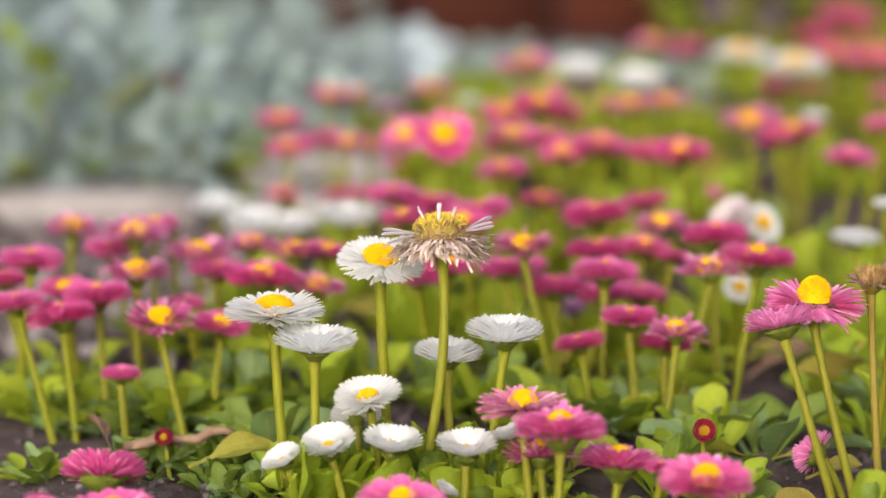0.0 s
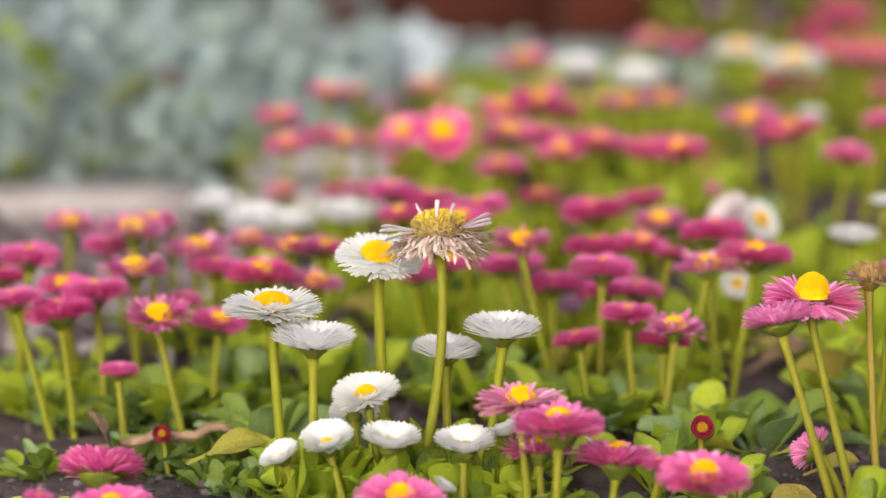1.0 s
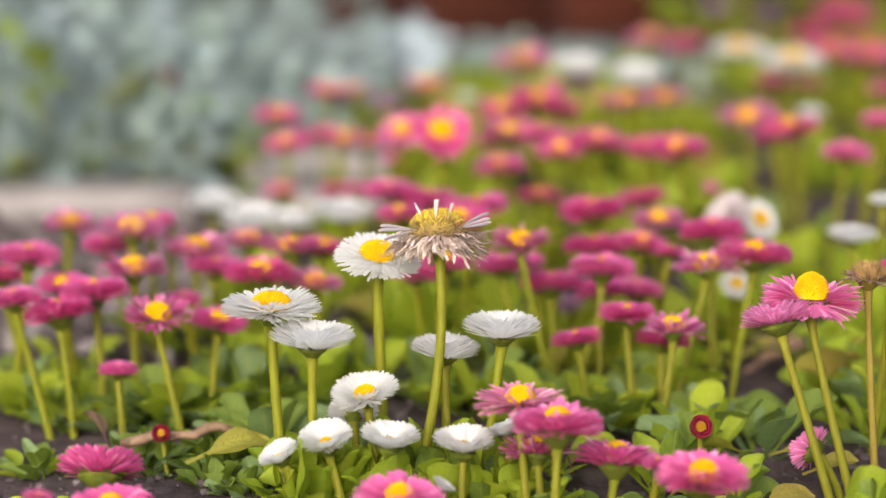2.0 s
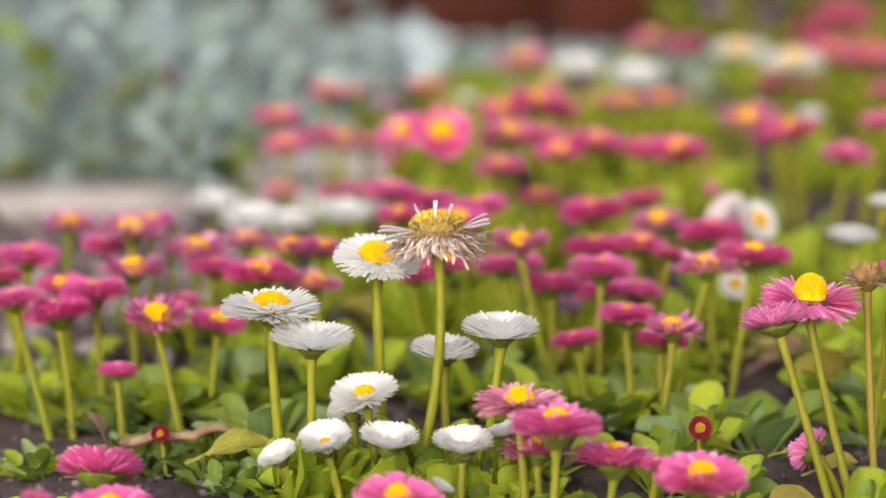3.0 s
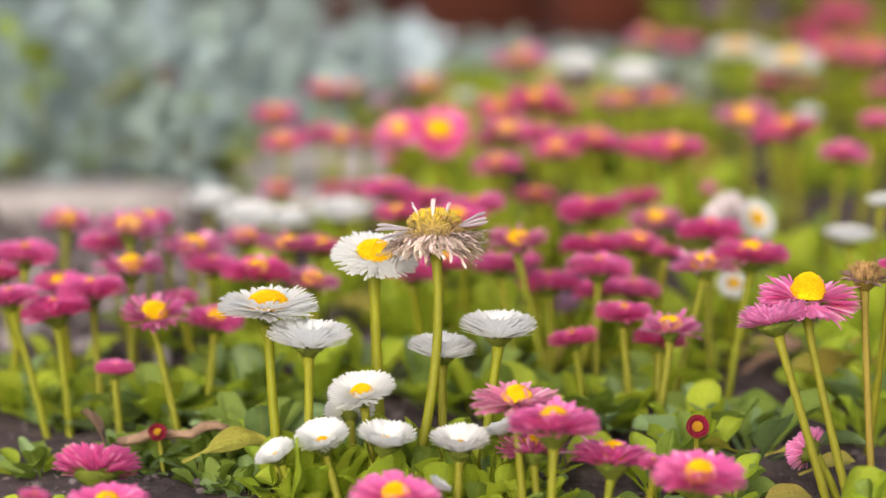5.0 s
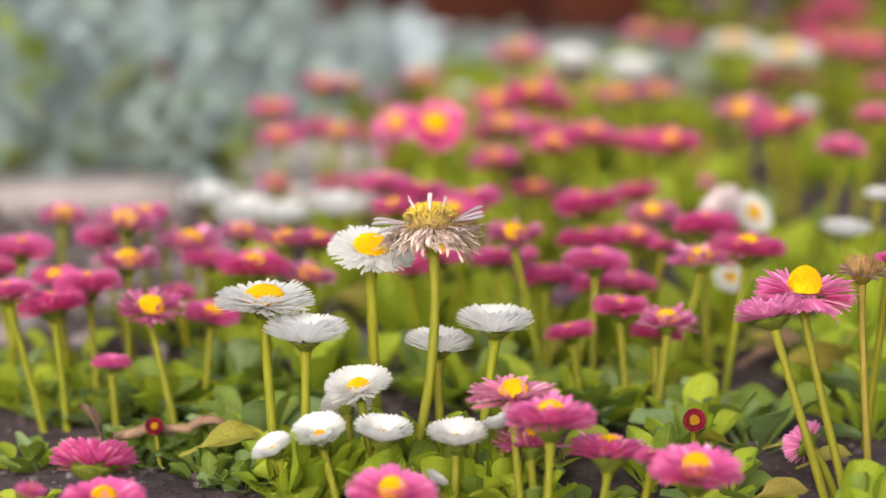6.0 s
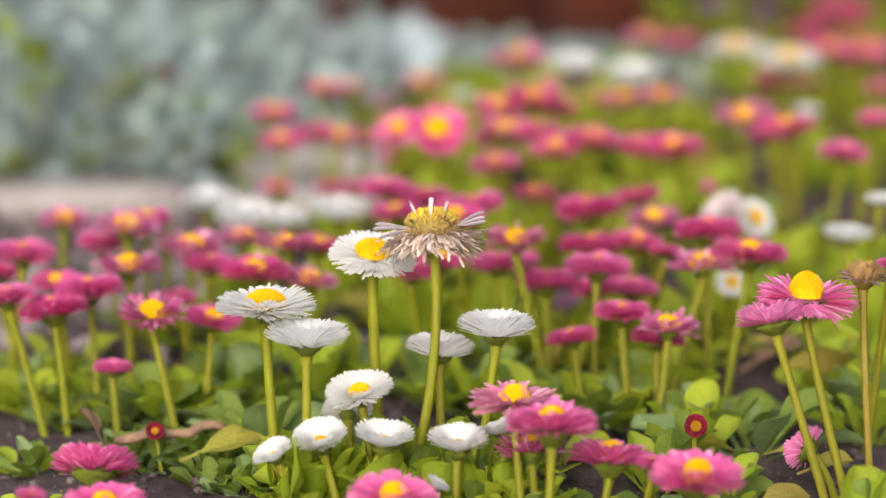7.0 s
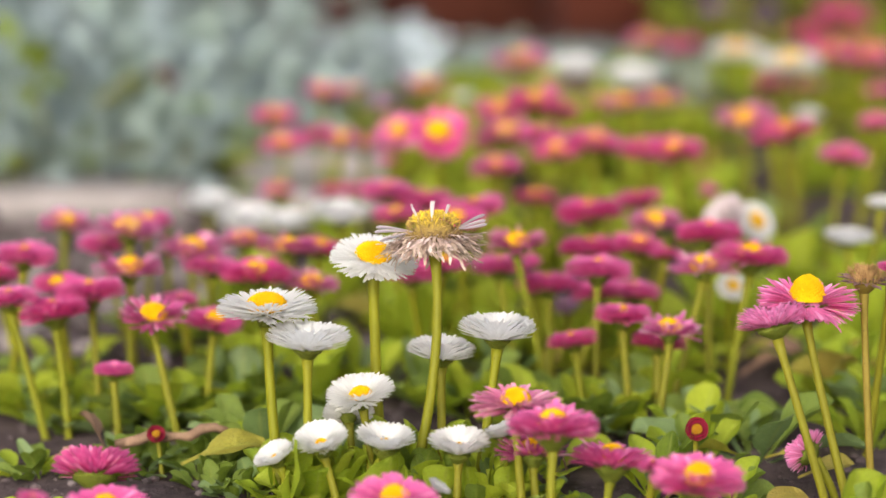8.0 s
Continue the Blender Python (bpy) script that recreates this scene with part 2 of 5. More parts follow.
def thing(name, m, label, category, group="", kind=""):
    ob = new(name)
    ob.empty_display_size = 0.01
    ob.matrix_world = m
    return tagged(ob, label, category, group, kind)


def add_petal(bm, uvl, turn, r0, length, width, rise, curl, rnd, rows=5, cup=0.18, notch=0.1, z0=0.0, sway=0.0, blunt=0.6, crumple=0.0):
    """One ray floret: a strip that leaves the disc at r0 with the slope `rise`, bends by `curl` and ends in a rounded tip."""
    x, z, rings = r0, z0, []
    ca, sa = math.cos(turn), math.sin(turn)
    side_off, s = 0.0, 0.0
    for i in range(rows + 1):
        s = 1 - (1 - i / rows) ** 1.4
        a = rise + curl * s * s
        wid = width * (0.34 + 0.66 * min(1.0, s * 1.2)) * math.sqrt(max(0.0, 1.0 - (1 - (1 - blunt) ** 2) * max(0.0, (s - 0.8) / 0.2) ** 2))
        vs = []
        for k in (-1, 0, 1):
            back = -notch * width * 2.0 if (i == rows and k == 0) else 0.0
            px = x + back
            py = k * wid / 2 + side_off
            pz = z + cup * wid * abs(k) + (rnd.uniform(-1, 1) * crumple * s if crumple else 0.0)
            vs.append((bm.verts.new((px * ca - py * sa, px * sa + py * ca, pz)), (k * 0.5 + 0.5, s)))
        rings.append(vs)
        step = length * (1 - (1 - min(1.0, (i + 1) / rows)) ** 1.4 - s)
        x += math.cos(a) * step
        z += math.sin(a) * step
        side_off += sway * step * s + (rnd.uniform(-1, 1) * crumple * 0.8 if crumple else 0.0)
    for a, b in zip(rings, rings[1:]):
        for k in (0, 1):
            quad = (a[k], a[k + 1], b[k + 1], b[k])
            f = bm.faces.new([q[0] for q in quad])
            for loop, q in zip(f.loops, quad):
                loop[uvl].uv = q[1]


def petals_mesh(name, material, rings, seed, jitter=0.12, notch=0.1, rows=5, crumple=0.0, cup=0.18, blunt=0.6, strays=(), fans=False):
    """rings: (count, start radius, length, width, rise degrees, curl degrees, start height); the whole head is one unit across.
    strays: single petals (turn degrees, length, rise degrees, curl degrees) that lie over the disc or stand up."""
    rnd = random.Random(seed)
    bm = bmesh.new()
    uvl = bm.loops.layers.uv.new("uv")
    for count, r0, reach, width, lift, curl, z0 in rings:
        off = rnd.random()
        for i in range(count):
            length, rise = reach, lift
            if rnd.random() < jitter * 0.3:
                continue
            t = (i + off + rnd.uniform(-0.35, 0.35)) / count * math.tau
            lobe = 1.0 + min(1.0, jitter * 9) * (0.05 * math.sin(t * 2 + seed) + 0.04 * math.sin(t * 3 + seed * 2.1))
            front = math.cos(t + math.pi / 2)
            if fans and front > 0.55 and rise > -10:
                if rnd.random() < 0.55:
                    continue
                length, rise = length * 0.6, -34
            droop = 5.0 * math.sin(t * 2 + seed * 1.7) + 4.0 * math.sin(t * 5 + seed)
            add_petal(bm, uvl, t, r0, length * lobe * rnd.uniform(1 - jitter, 1 + jitter * 0.5), width * rnd.uniform(0.8, 1.2),
                      radians(rise + droop * min(1.0, jitter * 8) + rnd.gauss(0, 45 * jitter)), radians(curl + rnd.gauss(0, 90 * jitter)), rnd,
                      rows=rows, notch=notch, z0=z0 + rnd.uniform(-0.016, 0.016), sway=rnd.gauss(0, jitter * 1.4), crumple=crumple, cup=cup, blunt=blunt)
    for turn, length, rise, curl in strays:
        add_petal(bm, uvl, radians(turn), 0.19, length, 0.04, radians(rise), radians(curl), rnd, rows=rows, notch=notch, z0=0.08, cup=cup, blunt=blunt)
    return solid(name, bm, material)


def disc_mesh(name, material, radius, height, seed, count=150, grain=1.0, tall=1.0, mess=0.0, square=2.0):
    """A dome of small tube florets set in a spiral."""
    rnd = random.Random(seed)
    bm = bmesh.new()
    core = 0.96 if square == 2.0 else 0.76
    prof = [(radius * math.cos(a) ** (2 / square) * core, height * math.sin(a) ** (2 / square) * core) for a in np.linspace(0.0, math.pi / 2 - 0.05, 7)]
    lathe(bm, prof, 20)
    size = radius * 1.25 / math.sqrt(count) * grain
    for i in range(count):
        u = (i + 0.5) / count
        rr, a = math.sqrt(u), i * 2.39996
        low = 0.0
        if square > 2.0:
            rr = min(1.0, math.sqrt(u * 1.6))
            low = max(0.0, u * 1.6 - 1.0) / 0.6
        z = height * max(0.0, 1 - rr ** square * 0.97) ** (1 / square) * (1.0 - low)
        c = Vector((radius * rr * math.cos(a), radius * rr * math.sin(a), z))
        up = Vector((c.x / radius ** 2, c.y / radius ** 2, z / height ** 2 + 0.3 / height)).normalized()
        if mess:
            up = (up + Vector((rnd.gauss(0, mess), rnd.gauss(0, mess), rnd.gauss(0, mess)))).normalized()
        q = up.to_track_quat("Z", "Y").to_matrix()
        s, h = size * rnd.uniform(0.75, 1.15), size * tall * rnd.uniform(1.0, 2.1)
        ring = [bm.verts.new(c + q @ Vector((s * math.cos(b), s * math.sin(b), h * 0.55))) for b in (0, 1.257, 2.513, 3.77, 5.027)]
        foot = [bm.verts.new(c + q @ Vector((s * 0.6 * math.cos(b), s * 0.6 * math.sin(b), -h * 0.5))) for b in (0, 1.257, 2.513, 3.77, 5.027)]
        top = bm.verts.new(c + q @ Vector((0, 0, h)))
        for k in range(5):
            bm.faces.new((foot[k], foot[(k + 1) % 5], ring[(k + 1) % 5], ring[k]))
            bm.faces.new((ring[k], ring[(k + 1) % 5], top))
    return solid(name, bm, material)


def lathe(bm, prof, sides):
    rings = [[bm.verts.new((r * math.cos(math.tau * k / sides), r * math.sin(math.tau * k / sides), z)) for k in range(sides)] for r, z in prof]
    for a, b in zip(rings, rings[1:]):
        for k in range(sides):
            bm.faces.new((a[k], a[(k + 1) % sides], b[(k + 1) % sides], b[k]))
    bm.faces.new(rings[-1])


def calyx_mesh(name, material, radius, depth, hairs=70):
    """The green cup beneath a head, with fine hairs round its shoulder."""
    bm = bmesh.new()
    prof = [(0.045, -depth), (0.075, -depth * 0.93), (radius * 0.55, -depth * 0.62), (radius * 0.85, -depth * 0.25), (radius * 0.9, 0.0), (radius * 0.4, 0.02)]
    lathe(bm, prof, 18)
    rnd = random.Random(int(radius * 1000))
    for i in range(hairs):
        t, f = rnd.uniform(0, math.tau), rnd.random()
        r = 0.08 + (radius * 0.92 - 0.08) * f
        foot = Vector((r * math.cos(t), r * math.sin(t), -depth * (0.93 - 0.75 * f)))
        tip = foot + Vector((math.cos(t + rnd.gauss(0, 0.4)), math.sin(t + rnd.gauss(0, 0.4)), rnd.uniform(-0.9, 0.2))) * rnd.uniform(0.03, 0.06)
        side = Vector((-math.sin(t), math.cos(t), 0)) * 0.0032
        bm.faces.new([bm.verts.new(v) for v in (foot - side, foot + side, tip)])
    return solid(name, bm, material)


def bract_mesh(material, radius, depth):
    """One pointed green bract that lies along the cup, on the +x side."""
    bm = bmesh.new()
    uvl = bm.loops.layers.uv.new("uv")
    run, rise = radius * 0.9 - 0.07, depth * 0.97
    slope, length = math.atan2(rise, run), math.hypot(run, rise) * 1.12
    add_petal(bm, uvl, 0.0, 0.078, length, radius * 0.4, slope + 0.06, -0.1, None, rows=5, cup=0.1, notch=-0.5, z0=-depth * 0.95)
    return solid("bract", bm, material)


def tube(bm, pts, radii, sides=8):
    """A bent round rod through the points."""
    rings = []
    for i, p in enumerate(pts):
        d = (pts[min(i + 1, len(pts) - 1)] - pts[max(i - 1, 0)]).normalized()
        a = d.cross(Vector((0.31, 0.95, 0.1))).normalized()
        b = d.cross(a)
        rings.append([bm.verts.new(p + radii[i] * (math.cos(math.tau * k / sides) * a + math.sin(math.tau * k / sides) * b)) for k in range(sides)])
    for r, s in zip(rings, rings[1:]):
        for k in range(sides):
            bm.faces.new((r[k], r[(k + 1) % sides], s[(k + 1) % sides], s[k]))
    bm.faces.new(rings[0])
    bm.faces.new(rings[-1])


def bend(a, b, c, n):
    """Points of a smooth arc from a to c that is drawn towards b."""
    return [a * (1 - t) ** 2 + b * 2 * t * (1 - t) + c * t * t for t in (i / n for i in range(n + 1))]


# ---- ground ----
def swell(x, y):
    """Height of the soil: low humps near by, level farther off."""
    near = max(0.0, 1.0 - abs(x) / 1.2) * max(0.0, 1.0 - abs(y - 1.1) / 1.6)
    h = 0.006 * noise.noise((x * 9, y * 9, 0.3)) + 0.003 * noise.noise((x * 34, y * 34, 1.7))
    return near * h


def ground_sheet():
    xs = [-60, -20, -6, -2, -1.2] + [i * 0.02 for i in range(-45, 46)] + [1.2, 2, 6, 20, 60]
    ys = [-60, -20, -6, -2, -0.5, 0.2] + [0.4 + i * 0.02 for i in range(101)] + [2.6, 3, 5, 9, 20, 60]
    bm = bmesh.new()
    grid = [[bm.verts.new((x, y, swell(x, y) + (0.0016 * noise.noise((x * 90, y * 90, 5)) if abs(x) < 0.9 and 0.4 < y < 2.4 else 0))) for x in xs] for y in ys]
    for a, b in zip(grid, grid[1:]):
        for k in range(len(xs) - 1):
            bm.faces.new((a[k], a[k + 1], b[k + 1], b[k]))
    tagged(new("ground", solid("ground", bm, SOIL)), "dark crumbly garden soil of a flower bed", "soil", "", "structure")


ground_sheet()


def crumbs():
    rnd = random.Random(5)
    verts, faces = [], []
    ico = bmesh.new()
    bmesh.ops.create_icosphere(ico, subdivisions=1, radius=1.0)
    iv = [v.co.copy() for v in ico.verts]
    fs = [[v.index for v in f.verts] for f in ico.faces]
    ico.free()
    for i in range(13000):
        y = 0.55 + 1.6 * rnd.random() ** 1.6
        x = rnd.uniform(-0.24, 0.24) * (y / 0.81)
        s = 0.0006 + 0.0016 * rnd.random() ** 2.6
        o = len(verts)
        z = swell(x, y) + s * 0.2
        for v in iv:
            k = s * (1 + 0.5 * noise.noise(v * 1.9 + Vector((i * 3.1, 0, 0))))
            verts.append((x + v.x * k * 1.2, y + v.y * k, z + v.z * k * 0.75))
        faces += [[o + j for j in f] for f in fs]
    me = bpy.data.meshes.new("soil_crumbs")
    me.from_pydata(verts, [], faces)
    me.materials.append(CRUMB)
    tagged(new("soil_crumbs", me), "loose grey-brown crumbs of soil and grit", "soil", "", "stuff")


crumbs()


def gravel():
    """Pale pebbles strewn over the open soil by the stones."""
    rnd = random.Random(15)
    verts, faces = [], []
    ico = bmesh.new()
    bmesh.ops.create_icosphere(ico, subdivisions=2, radius=1.0)
    iv = [v.co.copy() for v in ico.verts]
    fs = [[v.index for v in f.verts] for f in ico.faces]
    ico.free()
    for i in range(300):
        y = rnd.uniform(0.93, 1.29)
        x = rnd.uniform(-0.27, -0.02)
        s = rnd.uniform(0.0025, 0.0075)
        q = Euler((rnd.uniform(0, 6), rnd.uniform(0, 6), rnd.uniform(0, 6))).to_matrix()
        o = len(verts)
        for v in iv:
            w = q @ Vector((v.x * 1.3, v.y, v.z * 0.65)) * s * (1 + 0.25 * noise.noise(v * 1.7 + Vector((i, 0, 0))))
            verts.append((x + w.x, y + w.y, swell(x, y) + s * 0.3 + w.z))
        faces += [[o + j for j in f] for f in fs]
    me = bpy.data.meshes.new("gravel")
    me.from_pydata(verts, [], faces)
    me.materials.append(PEBBLE)
    for poly in me.polygons:
        poly.use_smooth = True
    tagged(new("gravel", me), "pale grey and pinkish pebbles on the soil", "gravel", "", "stuff")


gravel()


# ---- leaves ----
def leaf_mesh(name, material, seed, wide=0.45):
    """A spoon-shaped leaf one unit long, from a narrow stalk to a round blade, arched, with a sunk midrib and a wavy edge."""
    rnd = random.Random(seed)
    bm = bmesh.new()
    uvl = bm.loops.layers.uv.new("uv")
    rows, arch, twist, fold = 14, rnd.uniform(0.1, 0.6), rnd.uniform(-0.4, 0.4), rnd.uniform(0.08, 0.32)
    x = z = 0.0
    grid = []
    for i in range(rows + 1):
        s = 1 - (1 - i / rows) ** 1.5
        blade = max(0.0, (s - 0.3) / 0.7)
        w = 0.07 * (1 - blade) + wide * max(0.0, math.sin(min(1.0, blade) ** 1.2 * math.pi)) ** 0.55
        a = 0.35 - arch * s * s * 1.6
        row = []
        for k in range(-3, 4):
            u = k / 3
            wave = 0.03 * math.sin(s * 15 + k * 1.3 + seed) * abs(u) * blade
            zz = z + abs(u) ** 1.6 * w * fold + wave - (0.012 if k == 0 else 0)
            yy = u * w / 2
            row.append((bm.verts.new((x, yy * math.cos(twist * s), zz + yy * math.sin(twist * s))), (u * 0.5 + 0.5, s)))
        grid.append(row)
        step = 1 - (1 - min(1.0, (i + 1) / rows)) ** 1.5 - s
        x += math.cos(a) * step
        z += math.sin(a) * step
    for a, b in zip(grid, grid[1:]):
        for k in range(6):
            quad = (a[k], a[k + 1], b[k + 1], b[k])
            f = bm.faces.new([q[0] for q in quad])
            for loop, q in zip(f.loops, quad):
                loop[uvl].uv = q[1]
    return solid(name, bm, material)


LEAVES = [leaf_mesh("leaf", LEAF, 11 + i, wide=0.3 + 0.075 * i) for i in range(6)]
LEAVES_DEEP = [leaf_mesh("leaf", LEAF_DEEP, 31 + i, wide=0.34 + 0.075 * i) for i in range(5)]
LEAVES_SKY_SHEEN = [leaf_mesh("leaf", LEAF_SKY_SHEEN, 41 + i, wide=0.34 + 0.08 * i) for i in range(3)]
LEAVES_OLD = [leaf_mesh("leaf", LEAF_YELLOW, 51 + i) for i in range(2)]


def rosette(x, y, reach, count, seed, up=38, deep=0.4, old=0.08, blue=0.35):
    """The basal leaves of one daisy plant. blue: share of the deep leaves with sky sheen in their colour."""
    rnd = random.Random(seed)
    t = thing("leaf_rosette", pose(x, y, swell(x, y) - 0.002), "rosette of spoon-shaped green daisy leaves on the soil", "leaf rosette", "leaf rosettes of the bed")
    for i in range(count):
        a = math.degrees(i * 2.39996 + rnd.uniform(-0.3, 0.3))
        s = reach * rnd.uniform(0.65, 1.1)
        r = rnd.random()
        pool = LEAVES_OLD if r < old else LEAVES_SKY_SHEEN if r < old + deep * blue else LEAVES_DEEP if r < old + deep else LEAVES
        rise = rnd.uniform(4, up) if i > count * 0.35 else rnd.uniform(up, up + 30)
        m = pose(0, 0, 0, 0, 0, a) @ pose(0.003, 0, 0, rnd.uniform(-12, 12), -rise, 0) @ Matrix.Diagonal((s, s * rnd.uniform(0.85, 1.15), s, 1))
        part("leaf", rnd.choice(pool), t, m)
    return t


# ---- daisy heads, one unit across ----
def heads(name, material, disc_material, rings, disc, calyx, jitter=0.12, notch=0.1, variants=3, seed=0, cup=0.3, strays=0, reach=0.15):
    rnd = random.Random(seed)
    over = [[(rnd.uniform(0, 360), reach * rnd.uniform(0.8, 1.3), rnd.uniform(95, 130), rnd.uniform(15, 50)) for _ in range(strays)] for _ in range(variants)]
    return dict(
        petals=[petals_mesh("petals", material, rings, seed + i, jitter, notch, 5, 0.0, cup, 0.62, over[i], name == "orchid") for i in range(variants)],
        disc=disc_mesh("disc", disc_material, *disc, seed, 220, 0.9, 1.1, 0.15) if disc else None,
        calyx=calyx_mesh("calyx", CALYX, *calyx), bract=bract_mesh(CALYX, *calyx), drop=calyx[1])


PAD = [(54, 0.08, 0.42, 0.058, 4, 10, -0.02), (56, 0.08, 0.425, 0.058, 11, 4, 0.0), (54, 0.08, 0.415, 0.057, 19, -6, 0.02), (48, 0.07, 0.38, 0.054, 29, -26, 0.035), (40, 0.05, 0.3, 0.05, 42, -60, 0.05), (24, 0.05, 0.2, 0.045, 60, -70, 0.06)]
LOOSE = [(38, 0.12, 0.4, 0.06, 8, 14, 0.0), (38, 0.12, 0.39, 0.058, 20, 6, 0.01), (32, 0.12, 0.34, 0.052, 34, -4, 0.02)]
ROSY = [(44, 0.08, 0.43, 0.07, 8, 8, -0.02), (44, 0.08, 0.43, 0.07, 15, 2, 0.0), (42, 0.08, 0.41, 0.068, 23, -6, 0.02), (36, 0.07, 0.37, 0.06, 31, -18, 0.035), (28, 0.06, 0.3, 0.052, 42, -40, 0.05)]
SPREAD = [(44, 0.1, 0.42, 0.066, -4, 8, 0.0), (44, 0.1, 0.42, 0.066, 5, 4, 0.01), (40, 0.1, 0.4, 0.062, 13, 0, 0.02), (28, 0.12, 0.3, 0.055, 24, -6, 0.03)]
TWO_FANS = [(30, 0.1, 0.18, 0.04, -44, 30, -0.03), (70, 0.12, 0.35, 0.052, -15, 0, -0.02), (80, 0.12, 0.39, 0.054, -6, -6, 0.0), (84, 0.12, 0.41, 0.054, 3, -8, 0.01), (84, 0.12, 0.41, 0.054, 11, -10, 0.02), (76, 0.12, 0.4, 0.052, 19, -12, 0.03), (40, 0.12, 0.34, 0.05, 29, -10, 0.04), (10, 0.14, 0.26, 0.04, 48, -6, 0.04)]
BOWL = [(70, 0.08, 0.43, 0.044, 14, 8, 0.0), (72, 0.08, 0.43, 0.044, 21, 4, 0.01), (70, 0.08, 0.43, 0.044, 29, -4, 0.02), (62, 0.07, 0.42, 0.042, 39, -14, 0.03), (52, 0.06, 0.36, 0.04, 52, -30, 0.04), (32, 0.05, 0.26, 0.038, 66, -40, 0.05)]
DOME = [(66, 0.1, 0.41, 0.048, 10, 10, 0.0), (68, 0.1, 0.42, 0.048, 18, 6, 0.01), (66, 0.1, 0.42, 0.048, 26, 0, 0.02), (58, 0.09, 0.41, 0.047, 35, -8, 0.03), (48, 0.08, 0.38, 0.045, 45, -16, 0.04), (32, 0.07, 0.3, 0.042, 58, -28, 0.05)]
OPEN = [(76, 0.12, 0.38, 0.047, 3, 5, 0.0), (78, 0.12, 0.385, 0.047, 8, 3, 0.01), (76, 0.12, 0.38, 0.047, 13, 0, 0.02), (66, 0.12, 0.36, 0.045, 19, -4, 0.03), (54, 0.12, 0.32, 0.043, 27, -8, 0.04), (38, 0.14, 0.23, 0.042, 36, -14, 0.05)]
SHALLOW = [(72, 0.11, 0.39, 0.048, 14, 5, 0.0), (74, 0.11, 0.39, 0.048, 20, 2, 0.01), (70, 0.11, 0.38, 0.047, 26, -2, 0.02), (58, 0.11, 0.34, 0.045, 33, -8, 0.03), (46, 0.11, 0.28, 0.043, 42, -14, 0.03), (32, 0.11, 0.2, 0.042, 54, -16, 0.03)]
FLAT = [(76, 0.12, 0.38, 0.047, -3, 4, 0.0), (76, 0.12, 0.38, 0.047, 3, 3, 0.01), (72, 0.12, 0.37, 0.047, 9, 2, 0.02), (58, 0.13, 0.32, 0.044, 16, 0, 0.03), (38, 0.15, 0.22, 0.04, 24, -6, 0.04)]
DISH = [(76, 0.07, 0.44, 0.048, 14, 14, 0.0), (76, 0.07, 0.44, 0.048, 20, 10, 0.008), (72, 0.07, 0.43, 0.047, 27, 2, 0.015), (60, 0.06, 0.4, 0.045, 36, -8, 0.02), (46, 0.05, 0.34, 0.043, 50, -22, 0.02), (28, 0.04, 0.28, 0.04, 66, -28, 0.02)]
CUP = [(72, 0.08, 0.42, 0.048, 31, -6, 0.0), (72, 0.08, 0.42, 0.048, 36, -8, 0.01), (66, 0.08, 0.4, 0.046, 42, -12, 0.02), (54, 0.08, 0.36, 0.044, 48, -18, 0.03), (42, 0.08, 0.3, 0.042, 55, -24, 0.03), (30, 0.08, 0.22, 0.04, 64, -26, 0.03)]
TIGHT = [(30, 0.1, 0.36, 0.08, 12, 90, -0.05), (30, 0.09, 0.34, 0.075, 34, 75, 0.0), (26, 0.07, 0.3, 0.07, 50, 70, 0.03)]
